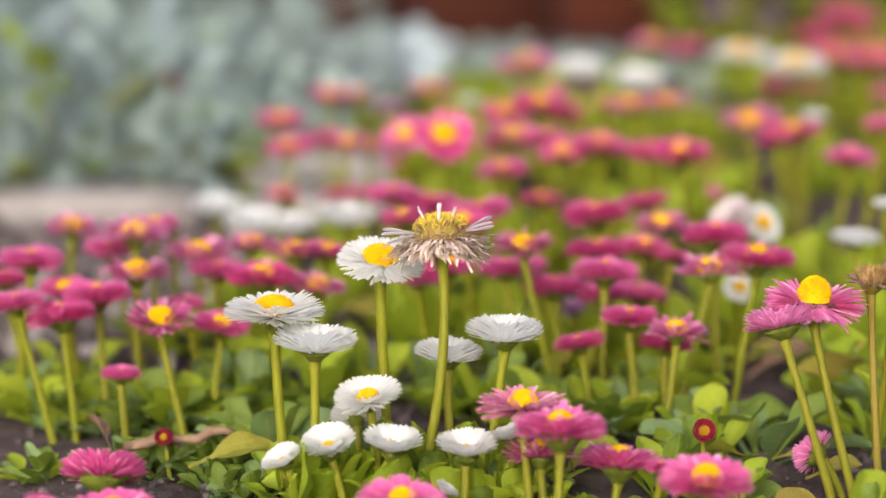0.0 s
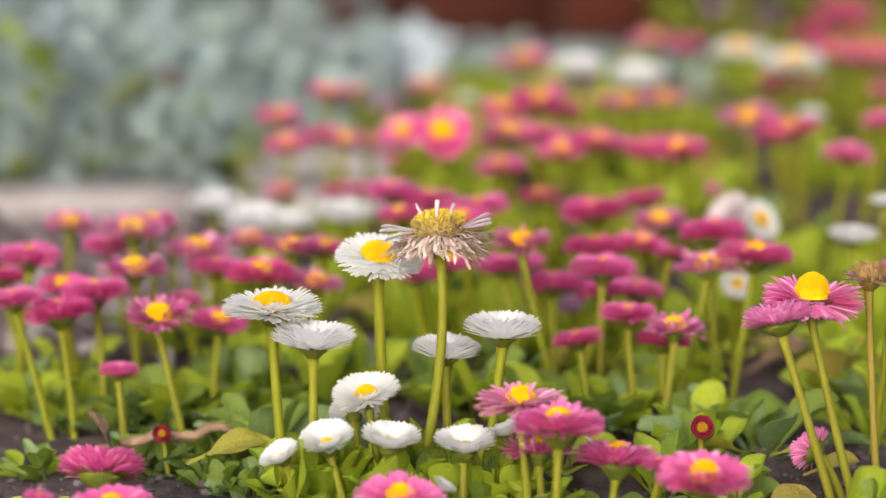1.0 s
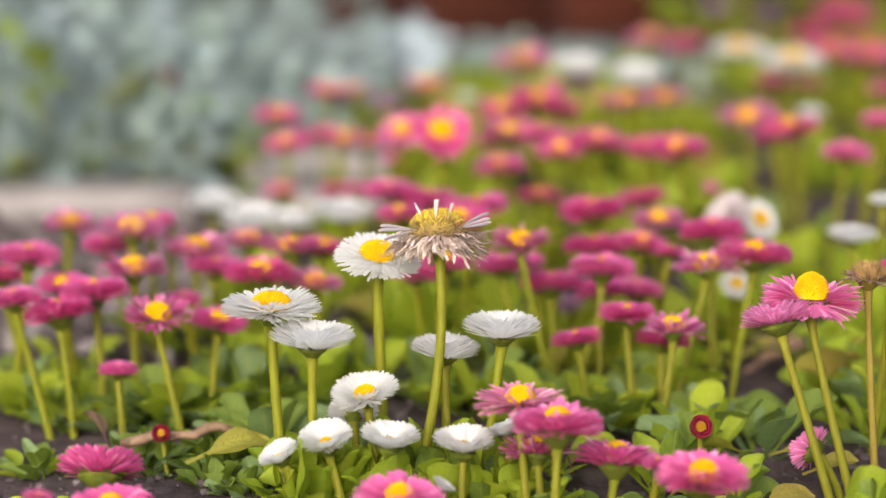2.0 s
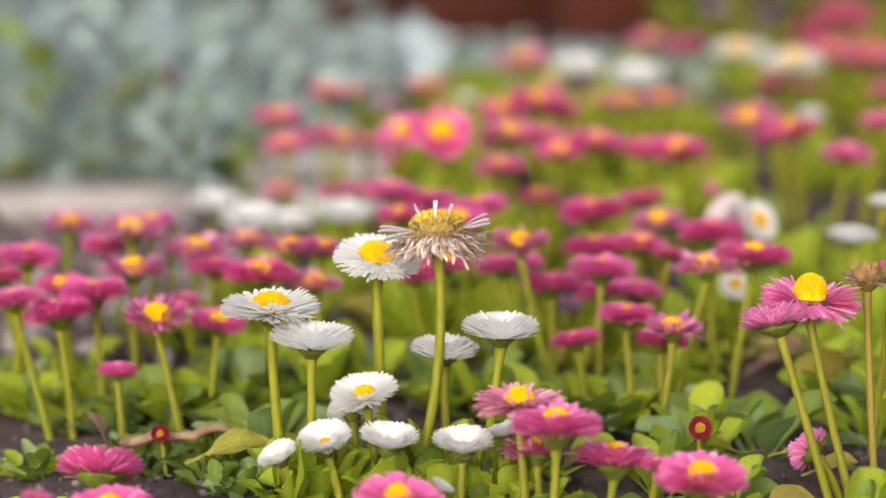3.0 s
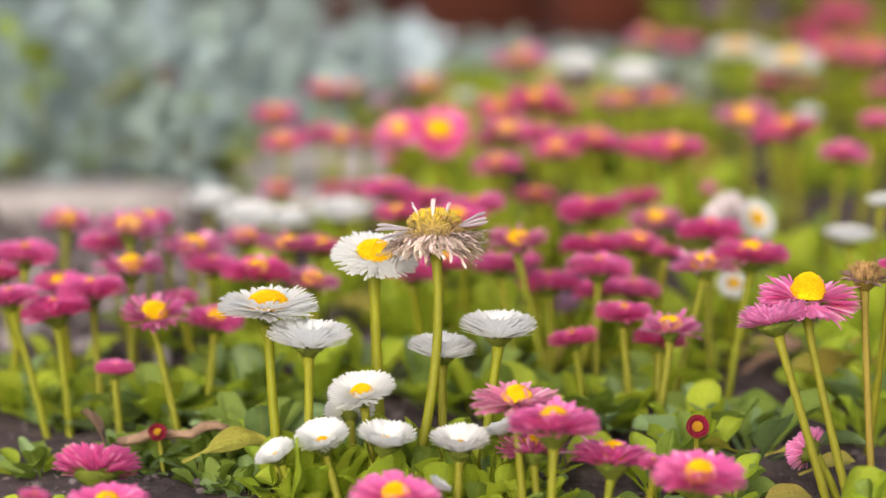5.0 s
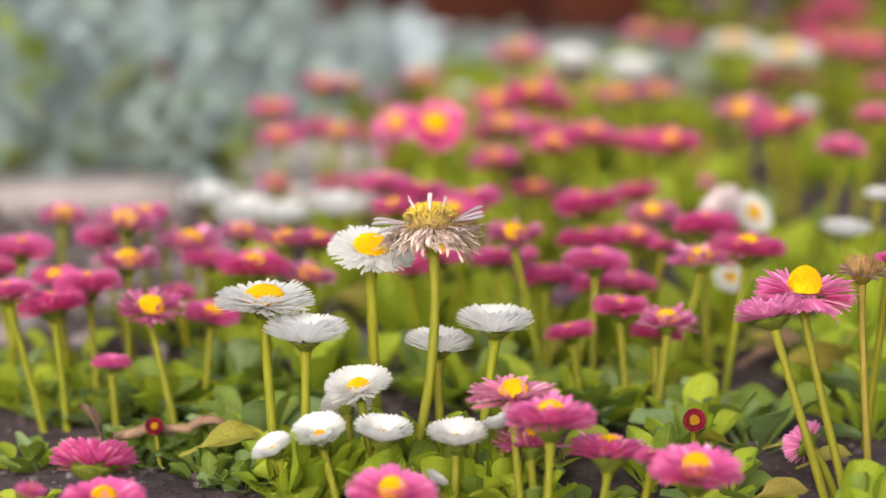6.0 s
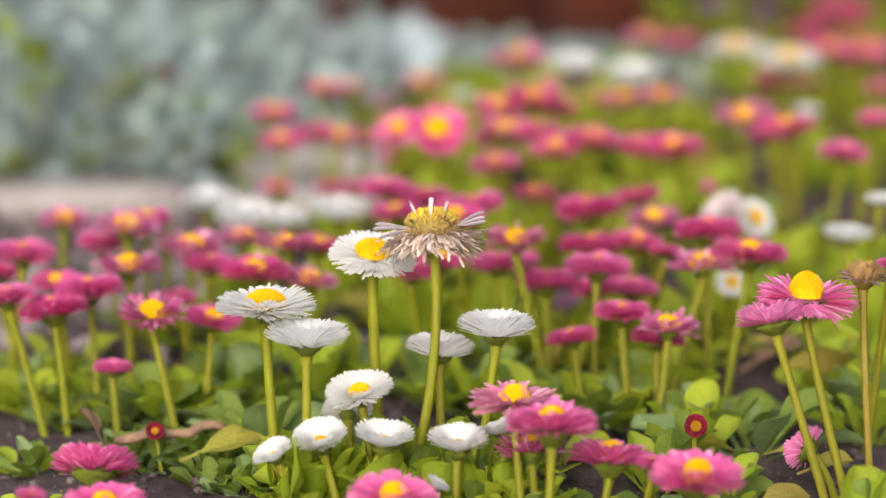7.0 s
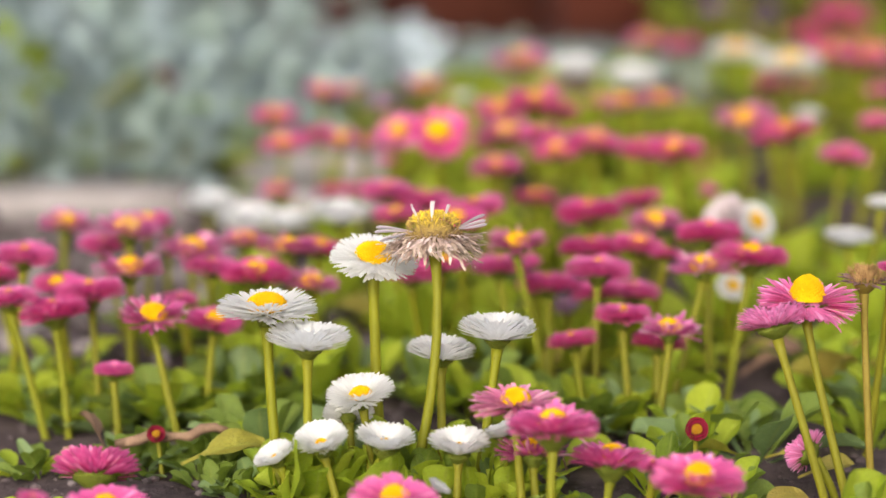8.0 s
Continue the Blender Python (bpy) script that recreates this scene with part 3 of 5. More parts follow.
KINDS = {
    "white_open": heads("white_open", WHITE, YELLOW, OPEN, (0.19, 0.15), (0.14, 0.12), 0.035, 0.06, 4, 100, 0.14),
    "white_bowl": heads("white_bowl", WHITE, YELLOW, SHALLOW, (0.15, 0.12), (0.17, 0.14), 0.035, 0.06, 1, 105, 0.14),
    "white_flat": heads("white_flat", WHITE, YELLOW, FLAT, (0.2, 0.14), (0.14, 0.12), 0.035, 0.06, 3, 110, 0.14),
    "white_cup": heads("white_cup", WHITE, YELLOW, CUP, (0.1, 0.1), (0.2, 0.16), 0.045, 0.06, 4, 130, 0.14),
    "white_dish": heads("white_dish", WHITE, None, DISH, None, (0.19, 0.12), 0.03, 0.06, 4, 120, 0.14),
    "blush": heads("blush", BLUSH, None, DISH, None, (0.2, 0.14), 0.08, 0.08, 1, 125, 0.2),
    "pink_pad": heads("pink_pad", PINK, ORANGE, PAD, (0.08, 0.17), (0.24, 0.19), 0.07, 0.04, 4, 140, 0.22),
    "pink_eye": heads("pink_eye", PINK, YELLOW, PAD[:4], (0.16, 0.16), (0.24, 0.19), 0.08, 0.04, 4, 160, 0.22),
    "pink_loose": heads("pink_loose", PALE, YELLOW, LOOSE, (0.185, 0.17), (0.2, 0.16), 0.17, 0.06, 4, 180),
    "rose_flat": heads("rose_flat", DUSTY, YELLOW, SPREAD, (0.16, 0.15), (0.2, 0.16), 0.07, 0.05, 2, 195, 0.2, 2),
    "pink_ragged": heads("pink_ragged", PINK, YELLOW, PAD[:3], (0.19, 0.17), (0.26, 0.18), 0.22, 0.06, 3, 200),
    "orchid": heads("orchid", ORCHID, YELLOW, TWO_FANS, (0.175, 0.25), (0.2, 0.15), 0.1, 0.06, 2, 210, 0.15),
    "orchid_pad": heads("orchid_pad", ORCHID, ORANGE, BOWL, (0.07, 0.1), (0.28, 0.16), 0.09, 0.06, 2, 215, 0.25),
    "rose_pad": heads("rose_pad", PINK, ORANGE, DOME, (0.09, 0.18), (0.28, 0.15), 0.06, 0.04, 2, 175),
    "rose_eye": heads("rose_eye", ROSE, YELLOW, ROSY, (0.155, 0.19), (0.24, 0.19), 0.07, 0.05, 3, 170, 0.22, 2),
    "pink_bud": heads("pink_bud", PINK, None, TIGHT, None, (0.3, 0.22), 0.08, 0.05, 2, 220),
    "wine_bud": heads("wine_bud", WINE, AMBER, [(30, 0.28, 0.27, 0.2, 20, 80, -0.04), (30, 0.25, 0.26, 0.18, 40, 90, 0.0), (28, 0.2, 0.22, 0.16, 60, 80, 0.02)], (0.22, 0.12), (0.36, 0.26), 0.06, 0.02, 1, 240),
    "lilac": heads("lilac", LILAC, OCHRE, LOOSE, (0.14, 0.1), (0.26, 0.18), 0.25, 0.1, 2, 260),
    "violet": heads("violet", VIOLET, YELLOW, [(5, 0.02, 0.48, 0.5, 20, -10, 0.0)], (0.06, 0.05), (0.12, 0.14), 0.1, 0.05, 2, 280),
}
LABELS = {
    "white_open": ("white_daisy", "white daisy with an open yellow centre on a green stem"),
    "white_bowl": ("white_daisy", "white daisy like a shallow bowl round a sunk yellow centre"),
    "white_flat": ("white_daisy", "white daisy with flat petals and a broad yellow centre"),
    "white_cup": ("white_daisy", "small white daisy, cup-shaped, low over the leaves"),
    "white_dish": ("white_daisy", "white double daisy, dish-shaped, on a green stem"),
    "blush": ("white_daisy", "white double daisy with a dull pinkish tinge"),
    "pink_pad": ("pink_daisy", "deep pink double daisy, flat and dense, on a green stem"),
    "pink_eye": ("pink_daisy", "magenta double daisy with a small yellow centre"),
    "pink_loose": ("pink_daisy", "pale pink daisy with loose petals and a yellow centre"),
    "rose_flat": ("pink_daisy", "dusty pink daisy with flat petals and a domed yellow centre"),
    "pink_ragged": ("pink_daisy", "pink daisy with ragged petals and a domed yellow centre"),
    "orchid": ("pink_daisy", "orchid-pink daisy with fine ragged petals and a domed yellow centre"),
    "orchid_pad": ("pink_daisy", "orchid-pink double daisy with dense petals over a green cup"),
    "rose_pad": ("pink_daisy", "rose-pink double daisy, dense, over a broad green cup"),
    "rose_eye": ("pink_daisy", "rose-pink double daisy with a yellow centre, close to the ground"),
    "pink_bud": ("pink_daisy", "half-open pink daisy bud above the leaves"),
    "wine_bud": ("daisy_bud", "small wine-red daisy bud with an orange centre"),
    "lilac": ("pink_daisy", "faded lilac daisy with drooping petals"),
    "violet": ("pansy", "blue-violet pansy behind the daisies"),
}


def aim(lean_x, lean_y, turn=0):
    """A head's turn: its face leans lean_x degrees to +x and lean_y degrees to -y."""
    n = Vector((math.sin(radians(lean_x)), -math.sin(radians(lean_y)) * math.cos(radians(lean_x)), math.cos(radians(lean_x)) * math.cos(radians(lean_y))))
    side = Vector((1, 0, 0)) - n * n.x
    side.normalize()
    up = n.cross(side)
    return n, Matrix(((side.x, up.x, n.x, 0), (side.y, up.y, n.y, 0), (side.z, up.z, n.z, 0), (0, 0, 0, 1))) @ pose(0, 0, 0, 0, 0, turn)



def stem_part(parent, foot, top, normal, thick, material, bow=0.0, name="stem"):
    """A stem in the thing's space, from the origin up to the head, which it enters along the head's axis."""
    end = top - foot
    mid = end * 0.55 - Vector((normal.x, normal.y, 0)) * end.length * 0.16 + Vector((bow, 0, 0))
    pts = bend(Vector((0, 0, -0.004)), mid, end, 12)
    radii = [thick * (1.12 - 0.2 * i / 12) for i in range(13)]
    radii[-1] = thick * 1.4
    radii[-2] = thick * 1.08
    bm = bmesh.new()
    tube(bm, pts, radii)
    return part(name, solid(name, bm, material), parent)


COUNT = {}


def daisy(kind, x, y, z, size, foot_x, foot_y, lean_x=0, lean_y=4, bow=0.0, thick=0.00135):
    """A daisy whose head of that size has its middle at x, y, z, on a stem from its foot."""
    name, label = LABELS[kind]
    k = KINDS[kind]
    i = COUNT[kind] = COUNT.get(kind, -1) + 1
    foot = Vector((foot_x, foot_y, swell(foot_x, foot_y)))
    t = thing(name, Matrix.Translation(foot), label, "flower", "flowers of the bed")
    n, turn = aim(lean_x, lean_y, i * 77)
    head = Vector((x, y, z))
    m = Matrix.Translation(head - foot) @ turn @ Matrix.Diagonal((size, size, size, 1))
    stem_part(t, foot, head - n * size * k["drop"] * 0.97, n, thick, STEM, bow)
    cup = part("calyx", k["calyx"], t, m)
    if y < 0.885:
        for j in range(13):
            part("bract", k["bract"], cup, pose(0, 0, 0, 0, 0, (j + 0.4 * (j % 2)) * 27.7))
    part("petals", k["petals"][i % len(k["petals"])], t, m)
    if k["disc"]:
        part("disc", k["disc"], t, m @ pose(0, 0, 0.05))
    return t


def withered_daisy(x, y, z, size, foot_x, foot_y, bow):
    """A spent bloom: a swollen ochre dome, a skirt of shrivelled petals and a few that still stand."""
    foot = Vector((foot_x, foot_y, swell(foot_x, foot_y)))
    t = thing("withered_daisy", Matrix.Translation(foot), "withered daisy with an ochre dome and shrivelled beige petals", "flower", "flowers of the bed")
    n, turn = aim(-3, -9)
    head = Vector((x, y, z))
    m = Matrix.Translation(head - foot) @ turn @ Matrix.Diagonal((size, size, size, 1))
    stem_part(t, foot, head - n * size * 0.12, n, 0.00165, STEM, bow)
    cup = part("calyx", calyx_mesh("calyx", CALYX, 0.2, 0.12), t, m)
    leafy = bract_mesh(CALYX, 0.2, 0.12)
    for j in range(13):
        part("bract", leafy, cup, pose(0, 0, 0, 0, 0, j * 27.7))
    skirt = [(70, 0.22, 0.22, 0.034, -36, -24, 0.03), (74, 0.2, 0.3, 0.034, -18, -30, 0.04), (74, 0.19, 0.34, 0.034, -22, -14, 0.02), (70, 0.17, 0.36, 0.034, -18, -10, 0.0), (60, 0.15, 0.38, 0.034, -24, 0, -0.02), (44, 0.12, 0.36, 0.034, -30, 12, -0.03)]
    part("petals", petals_mesh("petals", SERE, skirt, 71, 0.26, 0.15, 7, 0.011, 0.25), t, m, "shrivelled beige petals")
    bm = bmesh.new()
    uvl = bm.loops.layers.uv.new("uv")
    rnd = random.Random(3)
    for a, rise, length in ((178, 10, 0.36), (188, 2, 0.38), (202, -14, 0.36), (8, 24, 0.34), (-6, 14, 0.32), (-16, 2, 0.34), (-158, 66, 0.19), (-146, 58, 0.16), (-92, 66, 0.22), (-48, 60, 0.18)):
        add_petal(bm, uvl, radians(a), 0.22 if rise < 40 else 0.16, length, 0.05, radians(rise), radians(rnd.uniform(-15, 15)), rnd, z0=0.08 if rise < 40 else 0.17, sway=rnd.uniform(-0.3, 0.3), notch=0.2, cup=0.7)
    part("standing_petals", solid("standing_petals", bm, petal_mat("faded_lilac_petal", (0.78, 0.66, 0.66), (0.84, 0.76, 0.8), (0.82, 0.74, 0.79), (0.82, 0.72, 0.76), 0.5, 0.1)), t, m, "faded lilac petals that still stand")
    part("disc", disc_mesh("disc", OCHRE, 0.265, 0.25, 9, 620, 0.62, 3.6, 0.5, 2.8), t, m @ pose(0, 0, 0.0), "swollen ochre and yellow seed dome")
    return t


def seed_head(x, y, z, size, foot_x, foot_y):
    """A bare seed head with dry brown florets and curled bracts."""
    foot = Vector((foot_x, foot_y, swell(foot_x, foot_y)))
    t = thing("seed_head", Matrix.Translation(foot), "dried brown daisy seed head on a brownish stem", "flower", "flowers of the bed")
    n, turn = aim(4, 2)
    head = Vector((x, y, z))
    m = Matrix.Translation(head - foot) @ turn @ Matrix.Diagonal((size, size, size, 1))
    stem_part(t, foot, head - n * size * 0.2, n, 0.0012, STEM_OLD, 0.0)
    cup = part("calyx", calyx_mesh("calyx", STEM_OLD, 0.3, 0.3), t, m)
    for j in range(15):
        bm = bmesh.new()
        rnd = random.Random(40 + j)
        add_petal(bm, bm.loops.layers.uv.new("uv"), 0.0, 0.18, rnd.uniform(0.26, 0.36), 0.2, radians(rnd.uniform(-14, 20)), radians(rnd.uniform(0, 50)), rnd, rows=6, cup=0.25, notch=-0.4, sway=rnd.uniform(-0.3, 0.3))
        part("bract", solid("bract", bm, DRY), cup, pose(0, 0, 0.0, 0, 0, j * 24 + rnd.uniform(-6, 6)), "curled purple-brown bract")
    bm = bmesh.new()
    uvl = bm.loops.layers.uv.new("uv")
    rnd = random.Random(8)
    for i in range(300):
        r = 0.36 * math.sqrt(rnd.random())
        add_petal(bm, uvl, rnd.uniform(0, math.tau), r, rnd.uniform(0.16, 0.3), 0.024, radians(96 - 110 * r + rnd.gauss(0, 16)), radians(rnd.uniform(-70, 60)), rnd, rows=4, z0=0.14 * (1 - (r / 0.36) ** 2), sway=rnd.uniform(-0.6, 0.6))
    part("tuft", solid("tuft", bm, BROWN), t, m, "tuft of dry brown florets")
    return t


# ---- the flowers ----
daisy("white_open", -0.0545, 0.7903, 0.061, 0.0334, -0.0492, 0.7782, 0, -1, -0.0011, 0.0017)
daisy("white_dish", -0.0407, 0.7784, 0.0526, 0.0284, -0.0402, 0.768, 2, 0, 0, 0.00155)
daisy("white_flat", -0.0205, 0.8133, 0.0741, 0.0299, -0.0175, 0.7986, 5, 14, 0, 0.0019)
daisy("white_dish", 0.0199, 0.7888, 0.0536, 0.0269, 0.012, 0.7782, 1, -1, 0.0011, 0.00155)
daisy("white_dish", 0.0018, 0.7973, 0.0448, 0.0242, 0.0026, 0.7884, 2, -1, 0, 0.00155)
daisy("white_bowl", -0.0236, 0.7754, 0.0368, 0.0236, -0.0194, 0.768, -9, 12)
daisy("white_cup", -0.0355, 0.7626, 0.0243, 0.0207, -0.0291, 0.7578, -9, 15)
daisy("white_cup", -0.016, 0.7626, 0.0242, 0.0218, -0.0185, 0.7578, 3, 6)
daisy("white_cup", 0.0073, 0.7623, 0.0229, 0.0218, 0.0066, 0.7578, 1, 7)
daisy("white_cup", -0.0497, 0.7618, 0.0202, 0.0155, -0.0433, 0.7578, -24, 13)
daisy("white_cup", 0.0216, 0.773, 0.0254, 0.0138, 0.0191, 0.768, -20, -4)
daisy("white_bowl", -0.0282, 0.7887, 0.0271, 0.0175, -0.0254, 0.7833, -4, -52)
daisy("white_cup", 0.0003, 0.7456, 0.0155, 0.0098, 0.0013, 0.7425, 34, -6)
daisy("white_dish", -0.1004, 1.0979, 0.039, 0.0261, -0.1054, 1.0942, 0, 4)
daisy("white_dish", -0.0815, 1.0728, 0.036, 0.0307, -0.0734, 1.0777, 0, 4)
daisy("white_dish", -0.0637, 1.0531, 0.0394, 0.0241, -0.0602, 1.0521, 0, 4)
daisy("white_dish", -0.0411, 1.0438, 0.0442, 0.0278, -0.0293, 1.0536, 4, 4)
daisy("white_dish", 0.1626, 0.9734, 0.0488, 0.0218, 0.1641, 0.9637, 3, -3)
daisy("white_dish", 0.1758, 0.9762, 0.0631, 0.0139, 0.1667, 0.9776, 0, 2)
daisy("white_dish", 0.071, 1.2927, 0.0755, 0.0274, 0.0764, 1.3001, 0, 10)
daisy("white_dish", 0.1012, 1.2916, 0.0701, 0.0304, 0.1116, 1.2944, 0, 10)
daisy("white_open", 0.1591, 1.3343, 0.0798, 0.0326, 0.167, 1.341, 0, 4)
daisy("white_open", 0.1836, 1.3013, 0.0778, 0.0343, 0.1788, 1.3067, 0, 6)
daisy("blush", 0.1175, 1.0, 0.0535, 0.02, 0.126, 1.006, -30, 40)
daisy("white_flat", 0.1315, 1.02, 0.0485, 0.018, 0.1339, 1.03, 30, 52)
daisy("white_flat", 0.1157, 0.9602, 0.0338, 0.0138, 0.1159, 0.9656, 10, 34)
daisy("white_dish", 0.1859, 1.2485, 0.0584, 0.0147, 0.1747, 1.2484, 0, 8)
daisy("white_dish", 0.0134, 1.2899, 0.0616, 0.0122, 0.0206, 1.2925, 0, 8)
daisy("pink_pad", -0.1528, 0.9132, 0.0537, 0.0251, -0.1607, 0.918, 2, 0)
daisy("pink_pad", -0.1513, 0.8711, 0.0468, 0.0218, -0.1374, 0.8618, -4, -2)
daisy("pink_pad", -0.1356, 0.8701, 0.042, 0.0268, -0.1299, 0.8618, -8, -4)
daisy("pink_pad", -0.1248, 0.8862, 0.0459, 0.0267, -0.1209, 0.8771, -4, -2)
daisy("pink_eye", -0.1395, 0.9063, 0.0445, 0.0198, -0.1346, 0.9131, 0, 4)
daisy("pink_loose", -0.1478, 0.9843, 0.0522, 0.0234, -0.1508, 0.9873, 6, 2)
daisy("pink_loose", -0.1183, 0.9494, 0.0561, 0.0285, -0.1181, 0.9578, 2, -2)
daisy("pink_eye", -0.1148, 0.9797, 0.0548, 0.0193, -0.1143, 0.982, 0, -2)
daisy("pink_bud", -0.1077, 0.9845, 0.0534, 0.0077, -0.108, 0.981, -7, 5)
daisy("pink_pad", -0.1294, 0.9582, 0.0492, 0.0219, -0.1178, 0.9637, 0, 0)
daisy("pink_loose", -0.113, 0.9073, 0.0497, 0.0269, -0.1125, 0.8975, 0, -4)
daisy("pink_loose", -0.0992, 0.8601, 0.0431, 0.0256, -0.0893, 0.8516, 4, 9)
daisy("pink_eye", -0.0795, 0.8793, 0.037, 0.022, -0.0827, 0.872, 6, 3)
daisy("pink_loose", -0.094, 0.9479, 0.0489, 0.0275, -0.0965, 0.9467, 0, -1)
daisy("pink_pad", -0.0859, 0.937, 0.0449, 0.0219, -0.0858, 0.9487, 4, -3)
daisy("pink_eye", -0.0665, 0.907, 0.0482, 0.0278, -0.0579, 0.9067, 0, -3)
daisy("pink_loose", -0.0745, 0.9585, 0.0506, 0.0223, -0.0742, 0.9697, 0, -4)
daisy("pink_loose", -0.0564, 0.9383, 0.0518, 0.0237, -0.0545, 0.9417, 0, -6)
daisy("pink_eye", -0.0444, 0.9482, 0.0501, 0.0203, -0.0499, 0.9529, 8, -2)
daisy("pink_loose", -0.0465, 0.9113, 0.0441, 0.0213, -0.0356, 0.9074, 12, 2)
daisy("rose_pad", -0.1124, 0.8515, 0.0252, 0.0146, -0.1099, 0.8465, 2, -6)
daisy("rose_pad", -0.1063, 0.7558, 0.0166, 0.0285, -0.1071, 0.7527, 2, -27)
daisy("rose_eye", -0.0985, 0.7206, 0.0152, 0.0268, -0.0985, 0.717, 2, 5)
daisy("wine_bud", -0.0931, 0.8098, 0.0154, 0.0064, -0.0907, 0.8067, 0, 60, 0, 0.0008)
daisy("pink_pad", -0.0962, 0.92, 0.0363, 0.0144, -0.0894, 0.9291, 6, -1)
daisy("pink_pad", -0.1675, 0.9412, 0.0405, 0.0196, -0.16, 0.9455, 1, -4)
daisy("pink_pad", -0.0209, 1.0263, 0.0584, 0.0238, -0.0315, 1.0362, 1, -0)
daisy("pink_eye", -0.0155, 0.9801, 0.057, 0.0219, -0.0154, 0.9839, -2, -5)
daisy("pink_pad", -0.0056, 1.0255, 0.0543, 0.0273, -0.0047, 1.0314, 2, -3)
daisy("pink_pad", 0.0149, 0.9856, 0.0587, 0.0263, 0.0035, 0.9852, -5, -2)
daisy("pink_eye", 0.0075, 0.9601, 0.0589, 0.0242, 0.0161, 0.9689, 0, 2)
daisy("pink_pad", -0.0093, 0.917, 0.0469, 0.0232, -0.0021, 0.926, 2, 0)
daisy("pink_eye", 0.0023, 0.9177, 0.0506, 0.0201, -0.0036, 0.9272, 2, -2)
daisy("pink_loose", 0.0298, 0.9142, 0.0588, 0.0236, 0.0435, 0.9026, 0, 0)
daisy("pink_pad", 0.0238, 0.9321, 0.0464, 0.0231, 0.0327, 0.923, 0, -4)
daisy("pink_bud", 0.0361, 0.9472, 0.045, 0.0135, 0.0403, 0.9445, -8, -2)
daisy("pink_pad", 0.0424, 0.9308, 0.0396, 0.0254, 0.0441, 0.923, 0, -6)
daisy("lilac", 0.0509, 0.9684, 0.0238, 0.0138, 0.057, 0.9684, -6, 4)
daisy("pink_pad", 0.0626, 1.0099, 0.0528, 0.0299, 0.0589, 1.007, -5, -3)
daisy("pink_eye", 0.0433, 1.0948, 0.0442, 0.0196, 0.0353, 1.0952, 3, -3)
daisy("pink_pad", 0.0847, 1.0356, 0.0539, 0.0211, 0.0804, 1.0392, -8, -4)
daisy("pink_loose", 0.087, 0.9845, 0.0532, 0.0248, 0.0851, 0.9835, 0, -2)
daisy("pink_pad", 0.0608, 0.9678, 0.0462, 0.0264, 0.0514, 0.9782, 0, -6)
daisy("pink_eye", 0.0782, 0.9582, 0.0495, 0.0224, 0.0808, 0.9673, 8, 0)
daisy("pink_pad", 0.059, 0.8976, 0.0523, 0.0258, 0.0582, 0.8873, 2, -3)
daisy("pink_pad", 0.0612, 0.9304, 0.0375, 0.0218, 0.0497, 0.9267, -6, -1)
daisy("pink_pad", 0.0753, 0.9401, 0.035, 0.022, 0.0671, 0.9474, 3, -3)
daisy("pink_pad", 0.0664, 0.87, 0.0416, 0.0221, 0.0695, 0.8618, 2, -3)
daisy("pink_loose", 0.081, 0.8496, 0.0412, 0.0229, 0.0749, 0.8414, 0, -2, 0.0012)
daisy("pink_pad", 0.079, 0.8682, 0.0326, 0.0204, 0.0785, 0.8618, 4, -6)
daisy("pink_pad", 0.0485, 0.8683, 0.033, 0.0187, 0.0535, 0.8618, -10, -6)
daisy("pink_pad", 0.1027, 0.9296, 0.0595, 0.0271, 0.1027, 0.9179, 0, -4)
daisy("pink_loose", 0.0968, 0.8929, 0.0542, 0.0244, 0.0836, 0.8822, -2, -2)
daisy("pink_eye", 0.1147, 0.8986, 0.0571, 0.0289, 0.1048, 0.8873, 4, -4)
daisy("pink_pad", 0.0878, 0.943, 0.0498, 0.0138, 0.0811, 0.9546, 5, -3)
daisy("pink_bud", 0.1203, 1.0955, 0.0474, 0.012, 0.1137, 1.1018, -2, 4)
daisy("orchid", 0.1188, 0.7861, 0.0657, 0.0308, 0.1346, 0.7731, 2, -3, -0.0014, 0.0014)
daisy("orchid_pad", 0.108, 0.7798, 0.0596, 0.0238, 0.1274, 0.768, -12, -15, -0.0025, 0.0014)
daisy("orchid_pad", 0.1206, 0.7816, 0.0173, 0.0168, 0.131, 0.7782, -42, -58)
daisy("wine_bud", 0.0831, 0.7735, 0.0277, 0.0079, 0.0841, 0.768, 2, 66, 0, 0.0009)
daisy("rose_eye", 0.0353, 0.7299, 0.0385, 0.0296, 0.0338, 0.7221, 0, -5, 0, 0.0014)
daisy("rose_flat", 0.0249, 0.7555, 0.0398, 0.0283, 0.0281, 0.7476, 2, -2)
daisy("rose_eye", 0.054, 0.7423, 0.0248, 0.0272, 0.0504, 0.7374, 4, -9)
daisy("rose_eye", 0.0773, 0.7104, 0.0278, 0.0296, 0.0773, 0.7048, 2, 3)
daisy("pink_loose", 0.0305, 0.7573, 0.0235, 0.0238, 0.0323, 0.7527, 0, -12)
daisy("pink_pad", 0.066, 0.7326, 0.0271, 0.0109, 0.0617, 0.7387, -7, -5)
daisy("rose_eye", -0.0121, 0.7158, 0.0194, 0.0284, -0.0121, 0.7119, 2, 6)
daisy("pink_pad", -0.1153, 0.6921, 0.0284, 0.0096, -0.1153, 0.6864, 7, 1)
daisy("pink_pad", 0.1523, 0.8227, 0.0702, 0.01, 0.1476, 0.8324, -3, 1)
daisy("pink_ragged", 0.0005, 1.0707, 0.0767, 0.0287, 0.0063, 1.0733, 4, 34)
daisy("pink_ragged", -0.0165, 1.1005, 0.0727, 0.022, -0.0224, 1.0966, -12, 26)
